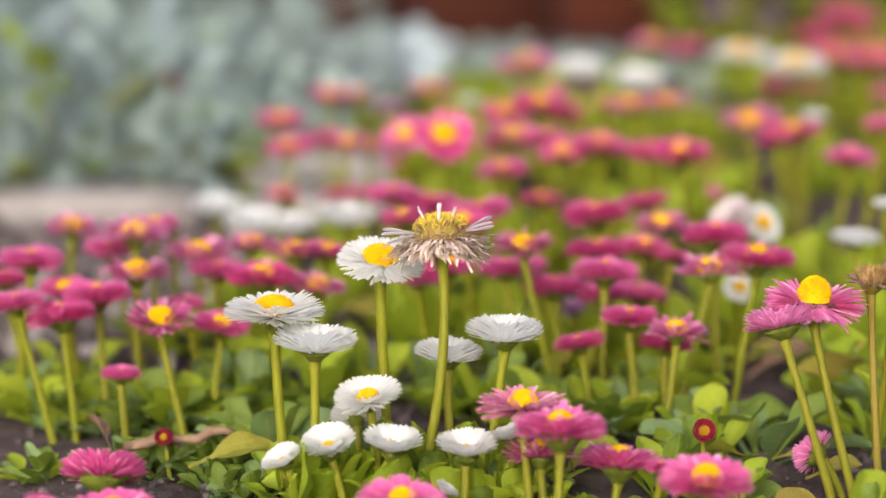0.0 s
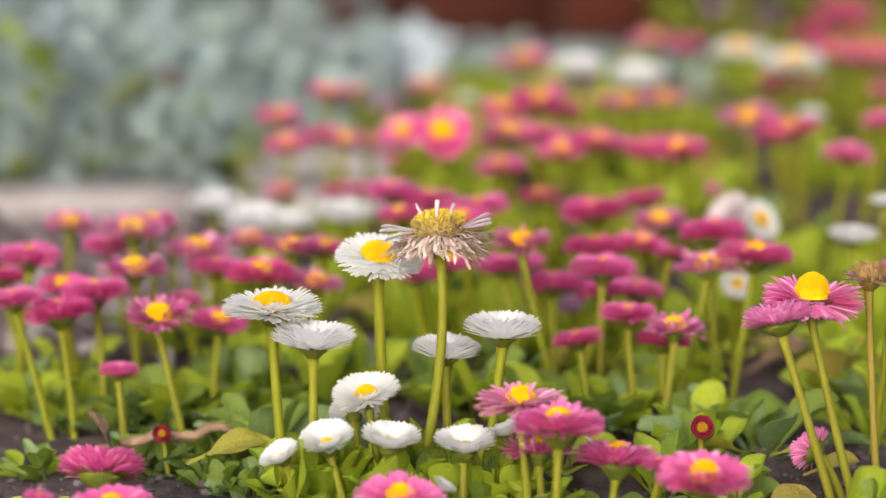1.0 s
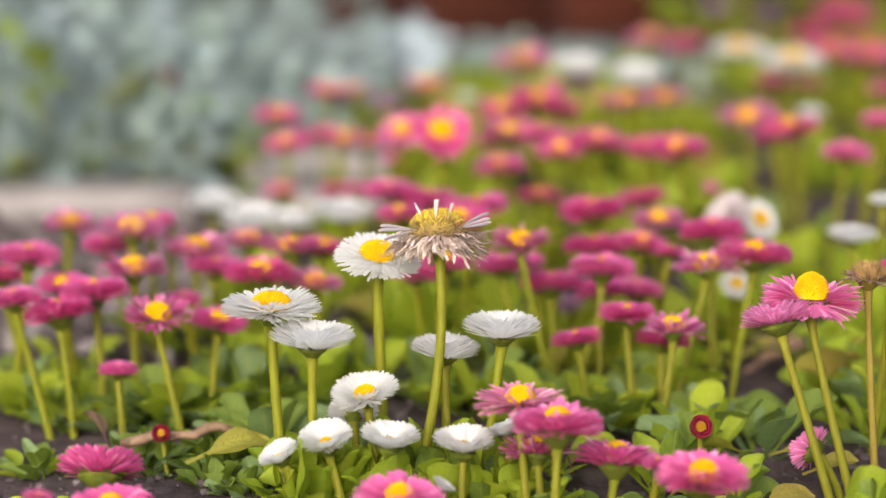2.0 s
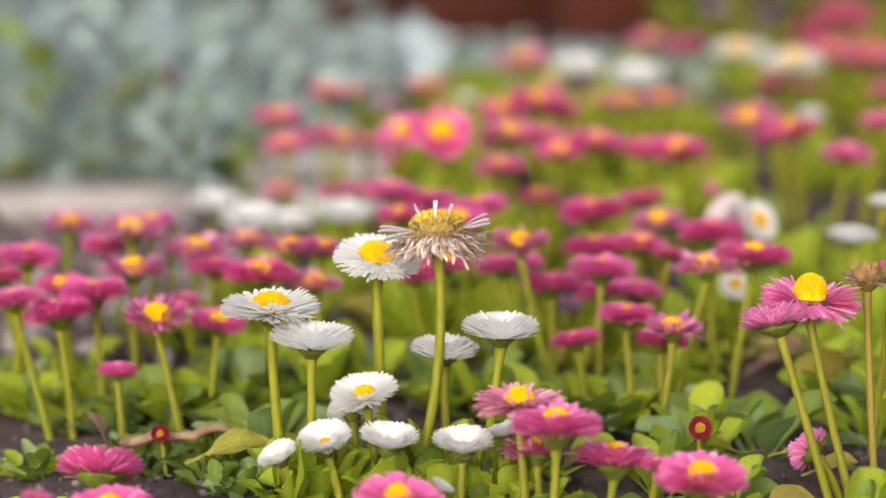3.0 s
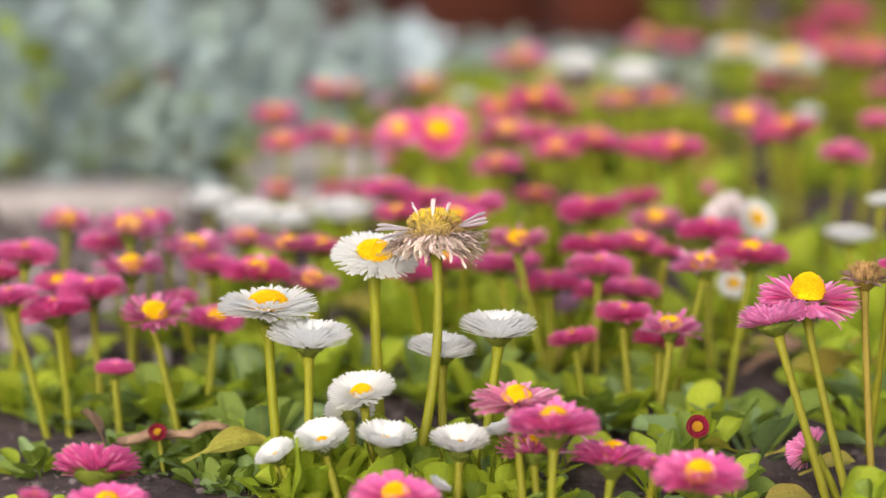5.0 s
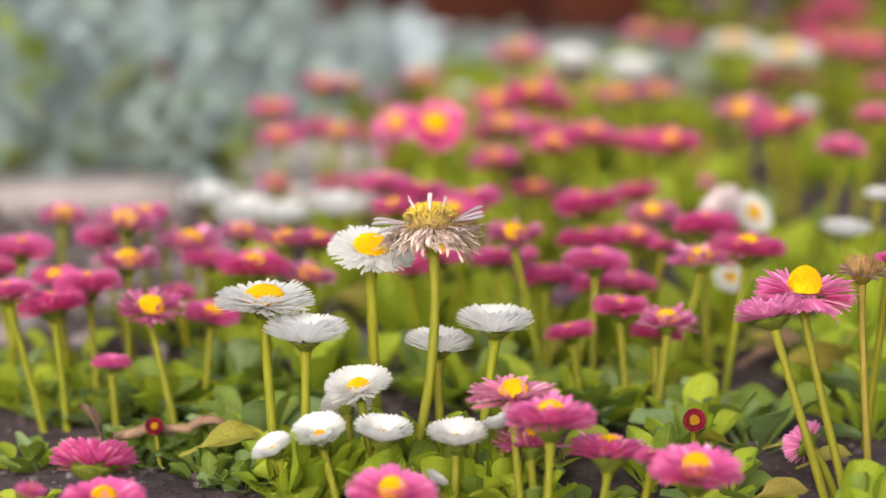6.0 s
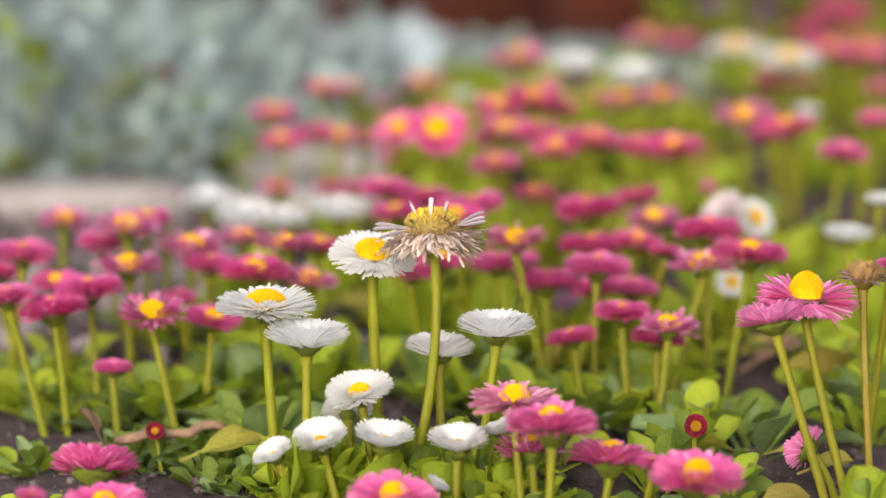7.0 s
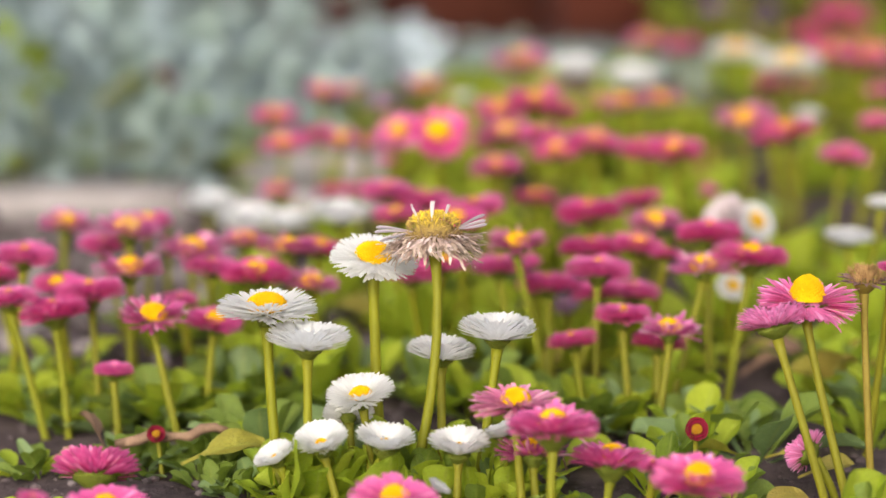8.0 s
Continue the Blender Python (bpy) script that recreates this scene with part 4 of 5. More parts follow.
daisy("pink_eye", -0.0582, 1.2905, 0.0645, 0.0217, -0.0491, 1.2871, 5, 2)
daisy("pink_loose", -0.0453, 1.3144, 0.0616, 0.017, -0.0342, 1.3195, -5, 1)
daisy("pink_eye", -0.0787, 1.2087, 0.0632, 0.0233, -0.0674, 1.2159, 0, 5)
daisy("pink_eye", -0.0722, 1.1665, 0.0562, 0.0225, -0.0751, 1.1681, -5, 5)
daisy("pink_pad", -0.0573, 1.2069, 0.0543, 0.0209, -0.0532, 1.2098, -5, 2)
daisy("pink_loose", -0.0449, 1.1668, 0.0578, 0.0225, -0.0543, 1.1735, -3, 3)
daisy("pink_loose", -0.0347, 1.1824, 0.054, 0.0171, -0.0347, 1.1836, 6, 1)
daisy("pink_eye", -0.0754, 1.1623, 0.0349, 0.0169, -0.0869, 1.1615, -3, 2)
daisy("pink_pad", -0.0488, 1.1623, 0.0349, 0.0169, -0.042, 1.1637, -5, -1)
daisy("pink_pad", -0.0223, 1.167, 0.0588, 0.0186, -0.0142, 1.178, -2, 3)
daisy("pink_bud", -0.0236, 1.1653, 0.05, 0.0117, -0.0144, 1.1723, -0, 8)
daisy("pink_eye", 0.0266, 1.1013, 0.0563, 0.0239, 0.0202, 1.1089, -7, 4)
daisy("pink_eye", 0.0305, 1.2093, 0.0661, 0.0268, 0.0225, 1.2198, -5, 5)
daisy("pink_eye", 0.0462, 1.1703, 0.0755, 0.0281, 0.0524, 1.1759, 5, 1)
daisy("pink_eye", 0.0581, 1.1855, 0.0695, 0.0205, 0.0549, 1.1869, -3, 1)
daisy("pink_loose", 0.0312, 1.1356, 0.0649, 0.0301, 0.0401, 1.1413, 7, 5)
daisy("pink_pad", 0.0464, 1.1278, 0.0665, 0.0228, 0.0557, 1.1259, 1, 3)
daisy("pink_eye", 0.053, 1.0987, 0.0639, 0.0244, 0.0435, 1.0953, -7, 5)
daisy("pink_eye", 0.0695, 1.0994, 0.0673, 0.0276, 0.0783, 1.108, 5, 1)
daisy("pink_loose", 0.0798, 1.2101, 0.0702, 0.0169, 0.076, 1.2159, 5, -4)
daisy("pink_loose", 0.0908, 1.21, 0.0698, 0.0244, 0.0925, 1.2096, -7, 3)
daisy("pink_loose", 0.1106, 1.2262, 0.0694, 0.0212, 0.105, 1.2365, 1, 5)
daisy("pink_eye", 0.1036, 1.079, 0.0673, 0.0271, 0.1138, 1.0823, -4, 2)
daisy("pink_pad", 0.091, 1.099, 0.0653, 0.0212, 0.0979, 1.1083, -8, 6)
daisy("pink_loose", 0.1444, 1.1687, 0.0673, 0.0298, 0.1485, 1.1662, -6, 6)
daisy("pink_eye", 0.1592, 1.1284, 0.0695, 0.0261, 0.1685, 1.125, -4, 1)
daisy("pink_pad", 0.1497, 1.1199, 0.0677, 0.0178, 0.1614, 1.1226, -6, 1)
daisy("pink_pad", 0.1768, 1.0787, 0.0656, 0.0229, 0.1688, 1.0785, 4, 4)
daisy("pink_pad", 0.1995, 1.1291, 0.073, 0.0179, 0.1899, 1.1396, -2, 6)
daisy("pink_loose", 0.044, 1.333, 0.0734, 0.0345, 0.0553, 1.3436, -3, 3)
daisy("pink_loose", 0.1188, 1.4151, 0.0758, 0.0284, 0.1129, 1.4187, -6, 2)
daisy("pink_pad", 0.1376, 1.4147, 0.074, 0.0237, 0.1413, 1.4113, -8, 3)
daisy("pink_pad", 0.1796, 1.3311, 0.0635, 0.0249, 0.1912, 1.3318, 2, 1)
daisy("pink_loose", 0.193, 1.3148, 0.0638, 0.0208, 0.1918, 1.3158, -7, 2)
daisy("pink_pad", 0.2432, 1.4977, 0.0812, 0.0322, 0.2532, 1.5092, 8, 3)
daisy("pink_eye", 0.2216, 1.4138, 0.0696, 0.0271, 0.2123, 1.4133, 2, 3)
daisy("pink_pad", 0.2362, 1.3734, 0.0713, 0.0276, 0.2477, 1.3781, 3, 2)
daisy("pink_loose", 0.2364, 1.4312, 0.0749, 0.0205, 0.2403, 1.4314, 1, -5)
daisy("pink_pad", 0.2304, 1.2907, 0.0656, 0.0186, 0.2243, 1.288, -4, 2)
daisy("lilac", 0.0724, 1.2992, 0.0674, 0.0235, 0.0711, 1.3057, 2, 8)
daisy("lilac", -0.0275, 1.2892, 0.0579, 0.0175, -0.0169, 1.2914, -3, 1)
daisy("pink_bud", 0.0555, 1.2512, 0.0718, 0.0142, 0.0511, 1.2607, 6, 1)
daisy("pink_loose", -0.0072, 1.3307, 0.0614, 0.0256, -0.0112, 1.3354, 1, 2)
daisy("pink_pad", 0.0228, 1.1668, 0.0578, 0.0141, 0.0251, 1.1668, -8, -6)
daisy("pink_pad", -0.0369, 1.123, 0.0426, 0.0136, -0.0472, 1.1279, -7, -1)
daisy("pink_pad", 0.235, 1.5, 0.061, 0.031, 0.239, 1.506, 4, 6)
daisy("pink_eye", 0.257, 1.5, 0.06, 0.03, 0.252, 1.505, -4, 4)
daisy("pink_pad", 0.243, 1.53, 0.08, 0.032, 0.237, 1.537, 2, 6)
daisy("pink_pad", 0.224, 1.51, 0.07, 0.026, 0.222, 1.514, -3, 4)
daisy("violet", 0.2142, 1.6184, 0.0727, 0.0219, 0.2175, 1.619, 5, 3)
daisy("violet", 0.2054, 1.5767, 0.0685, 0.0178, 0.2141, 1.5752, 0, 6)
daisy("violet", 0.1833, 1.6582, 0.0679, 0.0261, 0.1732, 1.6694, -5, 9)
withered_daisy(-0.0007, 0.795, 0.0851, 0.0324, -0.0102, 0.7782, 0.008)
seed_head(0.1383, 0.7925, 0.072, 0.0153, 0.1414, 0.7782)

# ---- leaf rosettes ----
rosette(-0.0336, 0.7724, 0.0220, 9, 1, 57, 0.05, 0.0)
rosette(-0.0443, 0.7775, 0.0187, 8, 2, 52, 0.05, 0.0)
rosette(-0.0145, 0.7673, 0.0220, 9, 3, 57, 0.0, 0.0)
rosette(0.0062, 0.7724, 0.0220, 9, 4, 57, 0.05, 0.0)
rosette(0.0167, 0.7775, 0.0204, 9, 5, 52, 0.05, 0.0)
rosette(0.0307, 0.7575, 0.0165, 6, 6, 40, 0.2, 0.0)
rosette(0.049, 0.7578, 0.0165, 10, 7, 25, 0.3, 0.0)
rosette(0.073, 0.7884, 0.024, 12, 8, 30, 0.2, 0.0)
rosette(0.0922, 0.7782, 0.023, 10, 9, 18, 0.3, 0.0)
rosette(-0.0579, 0.7884, 0.018, 9, 10, 14, 1, 0.0)
rosette(-0.0335, 0.7782, 0.024, 12, 11, 75, 0.1, 0.0)
rosette(-0.0081, 0.7884, 0.0256, 12, 12, 75, 0.2, 0.0)
rosette(0.0067, 0.7986, 0.024, 12, 13, 75, 0.2, 0.0)
rosette(-0.0487, 0.7884, 0.024, 12, 14, 70, 0.3, 0.0)
rosette(0.0193, 0.7782, 0.024, 12, 15, 70, 0.2, 0.0)
rosette(-0.0231, 0.7986, 0.0256, 12, 16, 75, 0.2, 0.0)
rosette(0.0351, 0.8088, 0.028, 12, 17, 60, 0.3, 0.0)
rosette(-0.0395, 0.7727, 0.0204, 11, 18, 52, 0.05, 0.0)
rosette(-0.0286, 0.7775, 0.0204, 11, 19, 52, 0.05, 0.0)
rosette(-0.0197, 0.7724, 0.0204, 9, 20, 52, 0.05, 0.0)
rosette(-0.0077, 0.7775, 0.0204, 9, 21, 52, 0.05, 0.0)
rosette(0.0011, 0.7727, 0.0204, 11, 22, 52, 0.1, 0.0)
rosette(0.0117, 0.7727, 0.0204, 11, 23, 47, 0.05, 0.0)
rosette(-0.0151, 0.768, 0.0219, 9, 24, 47, 0.1, 0.0)
rosette(0.0222, 0.7727, 0.0187, 9, 25, 42, 0.1, 0.0)
rosette(-0.0487, 0.7778, 0.0170, 8, 26, 37, 0.1, 0.0)
rosette(0.1335, 0.7425, 0.026, 12, 27, 65, 0.2, 0.0)
rosette(0.0882, 0.8394, 0.024, 9, 30, 45, 0.3, 0.0)
rosette(0.1006, 0.7578, 0.024, 8, 31, 18, 0.2, 0.0)
rosette(0.0673, 0.8597, 0.026, 14, 32, 30, 0.3, 0.0)
rosette(0.0532, 0.8597, 0.026, 14, 33, 30, 0.2, 0.0)
rosette(0.0828, 0.9005, 0.03, 12, 34, 30, 0.2, 0.0)
rosette(0.1562, 0.8954, 0.034, 14, 35, 54, 0.3, 0.12)
rosette(0.1562, 0.9413, 0.034, 14, 36, 50, 0.3, 0.12)
rosette(0.1571, 0.8699, 0.03, 12, 37, 50, 0.3, 0.12)
rosette(0.1456, 0.9005, 0.032, 12, 38, 36, 0.3, 0.12)
rosette(0.1658, 0.9209, 0.032, 12, 39, 36, 0.3, 0.12)
rosette(0.1516, 0.8496, 0.026, 10, 40, 26, 0.05, 0.0)
rosette(-0.074, 0.9005, 0.024, 10, 41, 18, 0.8, 0.0)
rosette(-0.1189, 0.875, 0.022, 12, 42, 12, 1, 0.0)
rosette(-0.1298, 0.8801, 0.022, 12, 43, 16, 0.9, 0.0)
rosette(-0.1119, 0.8852, 0.022, 12, 45, 14, 1, 0.0)
rosette(-0.1319, 0.8139, 0.016, 8, 46, 14, 0.8, 0.0)
rosette(-0.0991, 0.8801, 0.026, 14, 47, 20, 0.75, 0.0)
rosette(-0.1208, 0.8903, 0.026, 14, 48, 20, 0.4, 0.0)
rosette(-0.1457, 0.8903, 0.026, 12, 49, 18, 0.3, 0.0)
rosette(-0.1598, 0.9005, 0.026, 12, 50, 20, 0.2, 0.0)
rosette(-0.0753, 0.8903, 0.022, 14, 51, 24, 0.75, 0.0)
rosette(-0.0944, 0.875, 0.026, 14, 52, 20, 0.75, 0.0)
rosette(-0.104, 0.8699, 0.022, 12, 53, 10, 1, 0.0)
rosette(-0.0868, 0.8801, 0.022, 12, 54, 24, 0.75, 0.0)
rosette(-0.1015, 0.8139, 0.014, 12, 55, 10, 1, 0.0)
rosette(-0.082, 0.8954, 0.026, 10, 56, 24, 0.75, 0.0)
rosette(-0.0589, 0.8312, 0.026, 12, 60, 30, 0.75, 0.0)
rosette(-0.0724, 0.8067, 0.018, 10, 62, 8, 1, 0.0)
rosette(-0.1384, 0.819, 0.016, 10, 63, 14, 0.5, 0.0)
rosette(0.0576, 0.9719, 0.034, 13, 64, 50, 0, 0.03)
rosette(0.0778, 1.0025, 0.034, 13, 65, 50, 0, 0.03)
rosette(0.0936, 0.9719, 0.034, 13, 66, 50, 0, 0.03)
rosette(0.1184, 1.0127, 0.034, 13, 67, 50, 0, 0.03)
rosette(-0.0718, 0.9413, 0.03, 11, 70, 30, 0.2, 0.03)
rosette(-0.0845, 0.9005, 0.026, 12, 73, 40, 0.75, 0.0)
rosette(-0.0712, 0.8903, 0.03, 12, 74, 44, 0.75, 0.0)
rosette(-0.1412, 0.9311, 0.026, 10, 75, 18, 0.2, 0.0)
rosette(-0.1303, 0.768, 0.012, 7, 76, 20, 0.2, 0.0)
rosette(-0.1111, 0.7221, 0.02, 8, 77, 36, 0.1, 0.0)
rosette(-0.0936, 0.7323, 0.02, 7, 78, 20, 0.5, 0.0)
rosette(-0.0636, 0.9005, 0.026, 14, 79, 28, 0.5, 0.0)
rosette(-0.0427, 0.9005, 0.03, 14, 80, 32, 0.5, 0.0)
rosette(-0.0265, 0.9209, 0.03, 14, 81, 32, 0.5, 0.0)
rosette(-0.0008, 0.9005, 0.03, 14, 82, 30, 0.5, 0.0)
rosette(0.0157, 0.8903, 0.03, 14, 83, 30, 0.5, 0.0)
rosette(0.0356, 0.8699, 0.028, 14, 84, 28, 0.2, 0.0)
rosette(0.0214, 0.9617, 0.03, 12, 85, 32, 0.5, 0.03)
for row in range(14):
    for col in range(12):
        rnd = random.Random(row * 31 + col)
        y = 0.98 + row * 0.066 + rnd.uniform(-0.03, 0.03)
        x = (-0.5 + (col + rnd.uniform(0.1, 0.9)) / 12) * 0.39 * y
        shade = 0.45 if noise.noise((x * 14, y * 8, 9.1)) > 0.2 else 0.05
        if (0.15 < x < 0.25 and 1.14 < y < 1.32) or (0.09 < x < 0.16 and 0.95 < y < 1.06) or (-0.04 < x < 0.14 and y > 1.66):
            continue
        if x > -0.1 + (y - 0.98) * 0.1 and noise.noise((x * 11, y * 9, 4.2)) > -0.22:
            rosette(x, y, rnd.uniform(0.026, 0.042), 13, 300 + row * 20 + col, 44, shade, 0.06)
for k in range(9):
    rosette(0.0 + 0.016 * k, 1.58 + 0.05 * (k % 3), 0.038, 11, 420 + k, 50, 0.1, 0.1)
rosette(0.1085, 0.828, 0.04, 8, 401, 10, 1.0, 0.0, 0.8)
rosette(0.1, 0.848, 0.03, 8, 402, 14, 0.9, 0.0)
rosette(-0.11, 0.985, 0.026, 11, 410, 26, 0.4, 0.0)
rosette(-0.088, 1.0, 0.028, 11, 411, 30, 0.2, 0.0)
rosette(-0.074, 0.794, 0.013, 20, 414, 50, 1.2, 0.0, 0.1)
rosette(-0.064, 0.79, 0.012, 18, 415, 50, 1.2, 0.0, 0.1)
rosette(-0.0455, 0.7585, 0.031, 3, 416, 66, 0.0, 0.0)
rosette(-0.094, 0.82, 0.016, 18, 404, 40, 0.9, 0.0, 0.1)
rosette(-0.082, 0.826, 0.015, 16, 405, 40, 0.9, 0.0, 0.1)
rosette(-0.104, 0.822, 0.015, 16, 406, 40, 0.9, 0.0, 0.1)
rosette(-0.072, 0.822, 0.018, 14, 407, 40, 0.8, 0.0)
rosette(0.0885, 0.815, 0.024, 6, 403, 40, 0.6, 0.0)
rosette(-0.26, 1.34, 0.04, 10, 260, 50, 0.2, 0.0)
rosette(-0.1, 1.35, 0.04, 10, 100, 50, 0.2, 0.0)
rosette(-0.27, 1.47, 0.04, 10, 270, 50, 0.2, 0.0)
rosette(-0.05, 1.42, 0.04, 10, 50, 50, 0.2, 0.0)
rosette(-0.13, 1.5, 0.04, 10, 130, 50, 0.2, 0.0)
rosette(-0.19, 1.38, 0.04, 10, 190, 50, 0.2, 0.0)


# ---- stone edging, litter ----
def edging_stone(x, y, sx, sy, sz, seed, turn=0):
    bm = bmesh.new()
    bmesh.ops.create_cube(bm, size=1.0)
    bmesh.ops.subdivide_edges(bm, edges=bm.edges[:], cuts=7, use_grid_fill=True)
    for v in bm.verts:
        p = v.co.copy()
        q = p.lerp(p.normalized() * 0.55, 0.28)
        q += q.normalized() * (0.06 * noise.noise(p * 3 + Vector((seed, 0, 0))) + 0.025 * noise.noise(p * 9 + Vector((0, seed, 0))))
        v.co = Vector((q.x * sx, q.y * sy, q.z * sz))
    m = pose(x, y, swell(x, y) + sz * 0.4, 0, 0, turn)
    ob = new("edging_stone", solid("edging_stone", bm, STONE))
    ob.matrix_world = m
    return tagged(ob, "rough pale grey stone edging the bed", "stone", "edging stones")


def twig(x0, y0, x1, y1, thick, seed, label, lift=0.006):
    rnd = random.Random(seed)
    n = 9
    a, b = Vector((x0, y0, swell(x0, y0) + lift)), Vector((x1, y1, swell(x1, y1) + lift + 0.002))
    pts = [a.lerp(b, i / n) + Vector((0, rnd.uniform(-1, 1), rnd.uniform(-1, 1))) * 0.0014 for i in range(n + 1)]
    bm = bmesh.new()
    tube(bm, pts, [thick * rnd.uniform(0.7, 1.25) for _ in pts], 7)
    return tagged(new("twig", solid("twig", bm, BARK)), label, "twig")


def dry_leaf(x, y, size, turn, seed, tip=15, material=BARK, lift=0.004, wide=0.3):
    ob = new("dry_leaf", leaf_mesh("dry_leaf", material, seed, wide=wide))
    ob.matrix_world = pose(x, y, swell(x, y) + lift, 20, -tip, turn) @ Matrix.Diagonal((size, size, size, 1))
    return tagged(ob, "dry curled brown leaf lying on the soil" if material == BARK else "yellowing fallen leaf lying on the soil", "dead leaf", "dead leaves")


edging_stone(-0.205, 1.29, 0.16, 0.048, 0.017, 1, 3)
edging_stone(-0.075, 1.3, 0.1, 0.045, 0.015, 2, -4)
edging_stone(-0.35, 1.29, 0.11, 0.05, 0.015, 3, 8)
edging_stone(-0.068, 1.355, 0.085, 0.045, 0.03, 4, 5)
twig(-0.107, 0.811, -0.07, 0.815, 0.0017, 4, "dead brown twig lying on low leaves", 0.0125)
dry_leaf(-0.112, 0.82, 0.015, 150, 5, 35, BARK, 0.008, 0.6)
dry_leaf(-0.084, 0.8, 0.03, 16, 26, 4, LEAF_YELLOW, 0.006, 0.5)
dry_leaf(0.098, 0.762, 0.022, 10, 22, 4, LEAF_YELLOW, 0.006, 0.6)
dry_leaf(0.118, 0.965, 0.018, 30, 23, 10)
dry_leaf(0.1171, 0.9426, 0.03, 20, 6)
dry_leaf(0.0437, 0.7926, 0.028, 160, 7, 50)
dry_leaf(0.1139, 0.9534, 0.022, 10, 8, 10, LEAF_YELLOW, 0.006, 0.3)
dry_leaf(0.1271, 0.9793, 0.03, 170, 9, 14, LEAF_YELLOW, 0.006, 0.35)
dry_leaf(0.1192, 0.7952, 0.02, 15, 10, 2, LEAF_YELLOW, 0.006, 0.4)
dry_leaf(0.1036, 0.8121, 0.02, 200, 12, 2, LEAF_YELLOW, 0.006, 0.4)
dry_leaf(0.1102, 0.8121, 0.018, -20, 13, 2, LEAF_YELLOW, 0.006, 0.3)
dry_leaf(0.0378, 0.9253, 0.02, 60, 14, 20, LEAF_YELLOW, 0.006, 0.3)


# ---- silver foliage behind the stones ----
def silver_leaf(name, material, seed):
    """A felted leaf cut deep into blunt finger lobes along a midrib."""
    rnd = random.Random(seed)
    bm = bmesh.new()
    arch = rnd.uniform(0.3, 1.0)
    x = z = 0.0
    n = 7
    rib = []
    for i in range(n + 1):
        s = i / n
        a = 0.5 - arch * s
        rib.append((x, z, s))
        x += math.cos(a) / n
        z += math.sin(a) / n

    def strip(pts, widths, side):
        rows = [[bm.verts.new(p + side * w * k) for k in (-1, 0, 1)] for p, w in zip(pts, widths)]
        for a, b in zip(rows, rows[1:]):
            for k in (0, 1):
                bm.faces.new((a[k], a[k + 1], b[k + 1], b[k]))

    strip([Vector((px, 0, pz)) for px, pz, s in rib], [0.035 + 0.04 * math.sin(s * math.pi) for px, pz, s in rib], Vector((0, 1, 0)))
    for px, pz, s in rib[1:]:
        for sgn in (-1, 1):
            reach = (0.3 if s < 0.95 else 0.2) * (0.45 + math.sin(s * math.pi * 0.85)) * rnd.uniform(0.75, 1.15) * 0.75
            out = Vector((0.55, sgn * 0.8, 0.2 + rnd.uniform(-0.15, 0.15))).normalized()
            side = Vector((0.8, -sgn * 0.55, 0)).normalized()
            base = Vector((px - 0.03, 0, pz + 0.002))
            strip([base, base + out * reach * 0.55, base + out * reach], [0.035, 0.055, 0.03], side)
    return solid(name, bm, material)


SILVERS = [silver_leaf("leaf", SILVER, 70 + i) for i in range(4)]
SILVERS_PALE = [silver_leaf("leaf", SILVER_PALE, 80 + i) for i in range(3)]


def silver_plant(x, y, height, count, seed, pale=False, spread=1.0):
    rnd = random.Random(seed)
    label = "pale silvery felted plant behind the daisies" if pale else "silver-grey felted foliage plant behind the stones"
    t = thing("silver_plant", pose(x, y, swell(x, y)), label, "plant", "silver foliage plants")
    for i in range(max(3, count // 14)):
        bm = bmesh.new()
        a = rnd.uniform(0, math.tau)
        top = Vector((math.cos(a) * 0.05 * spread, math.sin(a) * 0.05 * spread, height * rnd.uniform(0.6, 0.95)))
        tube(bm, bend(Vector((0, 0, -0.004)), top * 0.5 + Vector((0, 0, 0.01)), top, 6), [0.0028 - 0.0002 * k for k in range(7)], 6)
        part("stem", solid("stem", bm, SILVER), t)
    for i in range(int(count * 1.4)):
        a = i * 2.39996
        h = height * (0.08 + 0.9 * rnd.random() ** (0.35 if pale else 0.8))
        s = rnd.uniform(0.018, 0.034) * (1.15 - 0.4 * h / height)
        r = rnd.uniform(0.0, 0.065) * spread
        m = pose(math.cos(a) * r, math.sin(a) * r, h, 0, 0, math.degrees(a)) @ pose(0, 0, 0, rnd.uniform(-70, 70), -rnd.uniform(-30, 60), rnd.uniform(-80, 80)) @ Matrix.Diagonal((s, s, s, 1))
        part("leaf", rnd.choice(SILVERS_PALE if pale else SILVERS), t, m)
    return t


silver_plant(-0.3, 1.345, 0.04, 60, 26, False, 0.9)
silver_plant(-0.235, 1.35, 0.035, 60, 27, False, 0.9)
silver_plant(-0.17, 1.35, 0.04, 60, 28, False, 0.9)
silver_plant(-0.27, 1.43, 0.06, 60, 21, False, 1.0)
silver_plant(-0.2, 1.45, 0.06, 60, 24, False, 1.0)
silver_plant(-0.13, 1.36, 0.035, 60, 22, False, 1.0)
plant = silver_plant(-0.24, 1.42, 0.1, 90, 1, False, 1.2)
for k in range(3):
    part("withered_leaf", leaf_mesh("withered_leaf", RUST, 90 + k, 0.5), plant, pose(0.09 + 0.005 * k, -0.05, 0.05 + 0.003 * k, 30, -20, 100 + 50 * k) @ Matrix.Diagonal((0.02, 0.02, 0.02, 1)), "withered red-brown leaf")
silver_plant(-0.15, 1.45, 0.09, 90, 2, False, 1.2)
silver_plant(-0.31, 1.5, 0.12, 90, 3, False, 1.3)
silver_plant(-0.2, 1.58, 0.13, 100, 4, False, 1.4)
silver_plant(-0.1, 1.58, 0.08, 80, 5, False, 1.1)
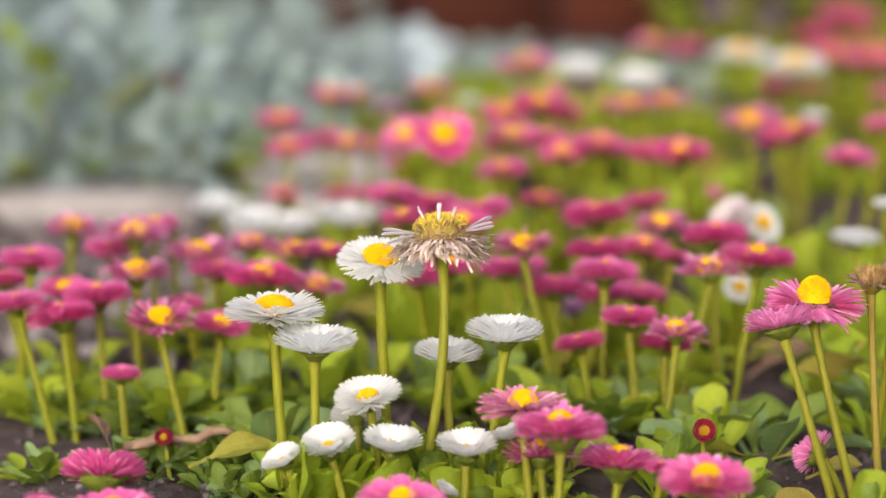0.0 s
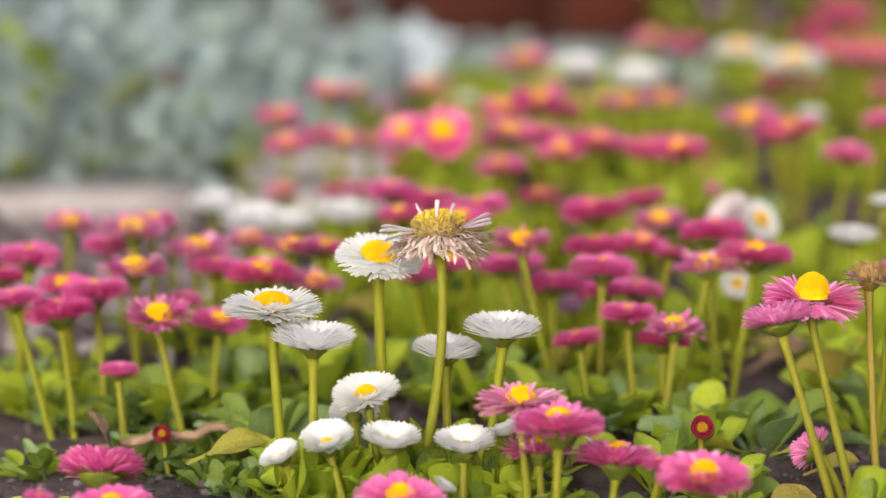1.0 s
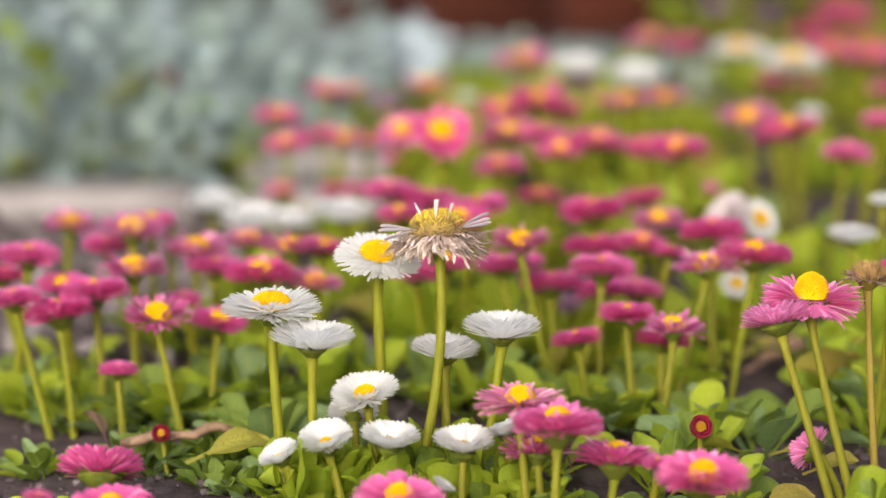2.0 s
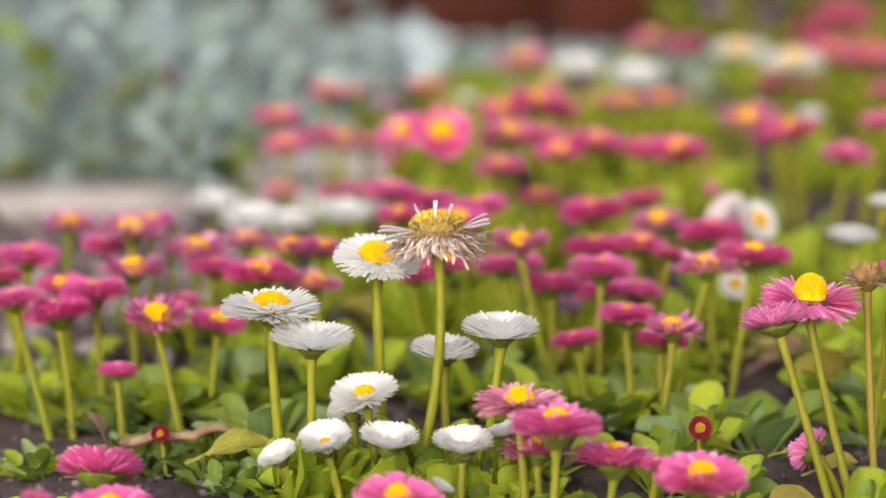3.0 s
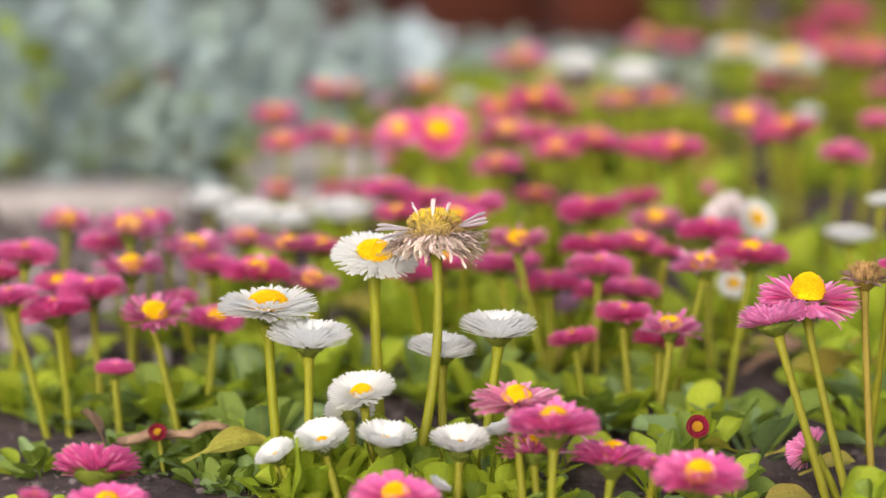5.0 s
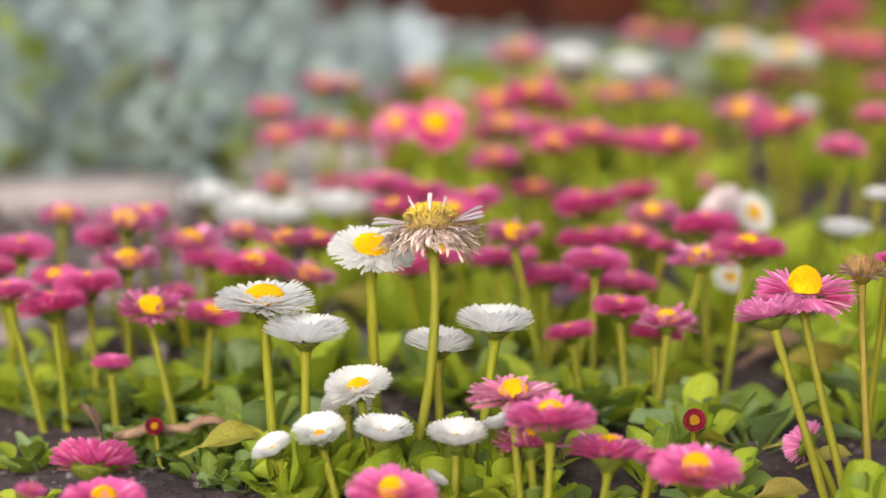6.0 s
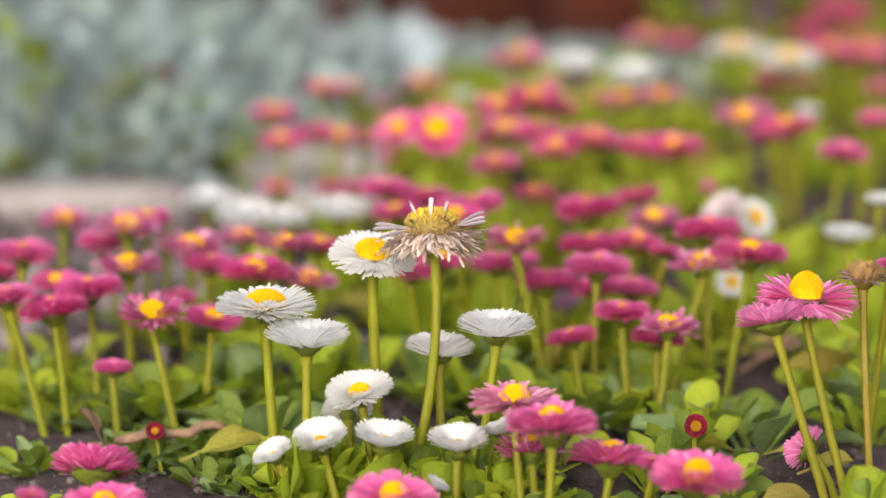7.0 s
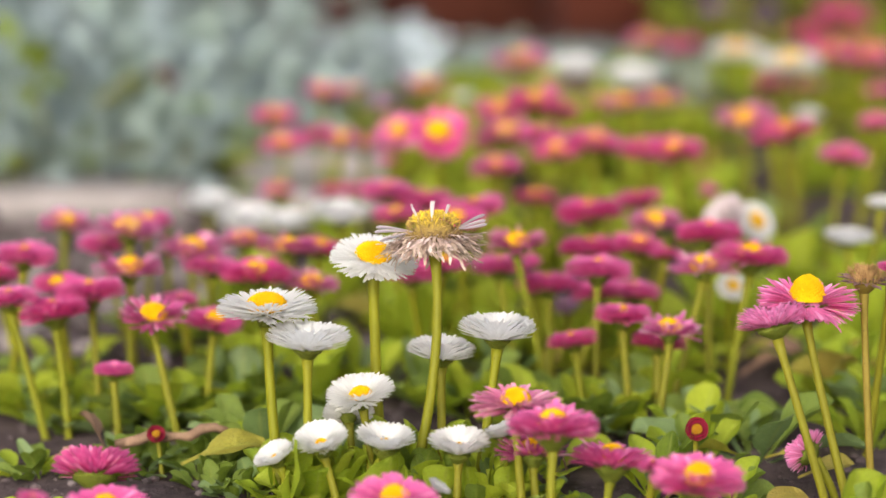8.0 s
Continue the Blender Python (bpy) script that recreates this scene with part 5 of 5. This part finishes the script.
silver_plant(-0.3, 1.72, 0.15, 100, 6, False, 1.4)
silver_plant(-0.14, 1.72, 0.15, 100, 7, False, 1.4)
silver_plant(-0.034, 1.6, 0.056, 84, 8, True, 0.5)
silver_plant(-0.26, 1.4, 0.05, 70, 31, False, 1.0)
silver_plant(-0.12, 1.4, 0.045, 70, 32, False, 1.0)
silver_plant(-0.19, 1.4, 0.05, 70, 33, False, 1.0)
silver_plant(-0.22, 1.86, 0.17, 90, 9, False, 1.4)
silver_plant(0.02, 1.8, 0.008, 50, 13, False, 0.9)
silver_plant(0.075, 1.83, 0.008, 50, 14, False, 0.9)
silver_plant(0.13, 1.8, 0.008, 50, 15, False, 0.9)
silver_plant(-0.36, 1.84, 0.17, 90, 11, False, 1.3)


def leafy_shrub(x, y, height, count, seed, label="low leafy green shrub in front of the fence", stalk=BARK, pool=tuple(LEAVES_DEEP[:2] + LEAVES), leaf=1.0):
    """A low green shrub at the back of the bed."""
    rnd = random.Random(seed)
    t = thing("green_shrub", pose(x, y, swell(x, y)), label, "shrub", "green shrubs")
    for i in range(5):
        bm = bmesh.new()
        a = rnd.uniform(0, math.tau)
        top = Vector((math.cos(a) * 0.06, math.sin(a) * 0.06, height * rnd.uniform(0.7, 0.95)))
        tube(bm, bend(Vector((0, 0, -0.004)), top * 0.5 + Vector((0, 0, 0.02)), top, 6), [0.003 - 0.0003 * k for k in range(7)], 6)
        part("stem", solid("stem", bm, stalk), t)
    for i in range(count):
        a = i * 2.39996
        h = height * (0.05 + 0.95 * rnd.random())
        r = rnd.uniform(0.01, 0.075)
        s = rnd.uniform(0.025, 0.045) * leaf
        m = pose(math.cos(a) * r, math.sin(a) * r, h, 0, 0, math.degrees(a)) @ pose(0, 0, 0, rnd.uniform(-40, 40), -rnd.uniform(-25, 60), 0) @ Matrix.Diagonal((s, s, s, 1))
        part("leaf", rnd.choice(pool), t, m)
    return t


leafy_shrub(0.25, 1.95, 0.12, 130, 1)
leafy_shrub(0.34, 1.9, 0.12, 130, 2)
leafy_shrub(0.44, 1.9, 0.12, 110, 3)
WEED_LEAVES = tuple(LEAVES_DEEP[:3] + LEAVES_SKY_SHEEN + LEAVES[:1])
WEED = "small green weed among the silver foliage"
leafy_shrub(-0.212, 1.355, 0.074, 36, 4, WEED, STEM, WEED_LEAVES, 0.75)
leafy_shrub(-0.13, 1.36, 0.03, 22, 5, WEED, STEM, WEED_LEAVES, 0.7)
leafy_shrub(-0.228, 1.345, 0.028, 10, 6, WEED, STEM, WEED_LEAVES, 0.6)
leafy_shrub(-0.08, 1.44, 0.05, 12, 7, WEED, STEM, WEED_LEAVES, 0.6)


# ---- red-brown timber fence that closes the view ----
def fence():
    t = thing("timber_fence", pose(0, 2.12, 0), "red-brown stained timber fence behind the bed", "fence", "", "structure")
    for i in range(26):
        rnd = random.Random(900 + i)
        bm = bmesh.new()
        bmesh.ops.create_cube(bm, size=1.0)
        for v in bm.verts:
            v.co = Vector((v.co.x * 0.118, v.co.y * 0.022, v.co.z * 1.1))
        bmesh.ops.bevel(bm, geom=bm.edges[:], offset=0.004, segments=2, affect="EDGES")
        part("plank", solid("plank", bm, RUST), t, pose(-1.55 + i * 0.122, rnd.uniform(-0.004, 0.004), 0.55, 0, 0, rnd.uniform(-1, 1)))
    for z in (0.25, 0.85):
        bm = bmesh.new()
        bmesh.ops.create_cube(bm, size=1.0)
        for v in bm.verts:
            v.co = Vector((v.co.x * 3.2, v.co.y * 0.04, v.co.z * 0.07))
        bmesh.ops.bevel(bm, geom=bm.edges[:], offset=0.005, segments=2, affect="EDGES")
        part("rail", solid("rail", bm, RUST), t, pose(0, 0.035, z))


fence()
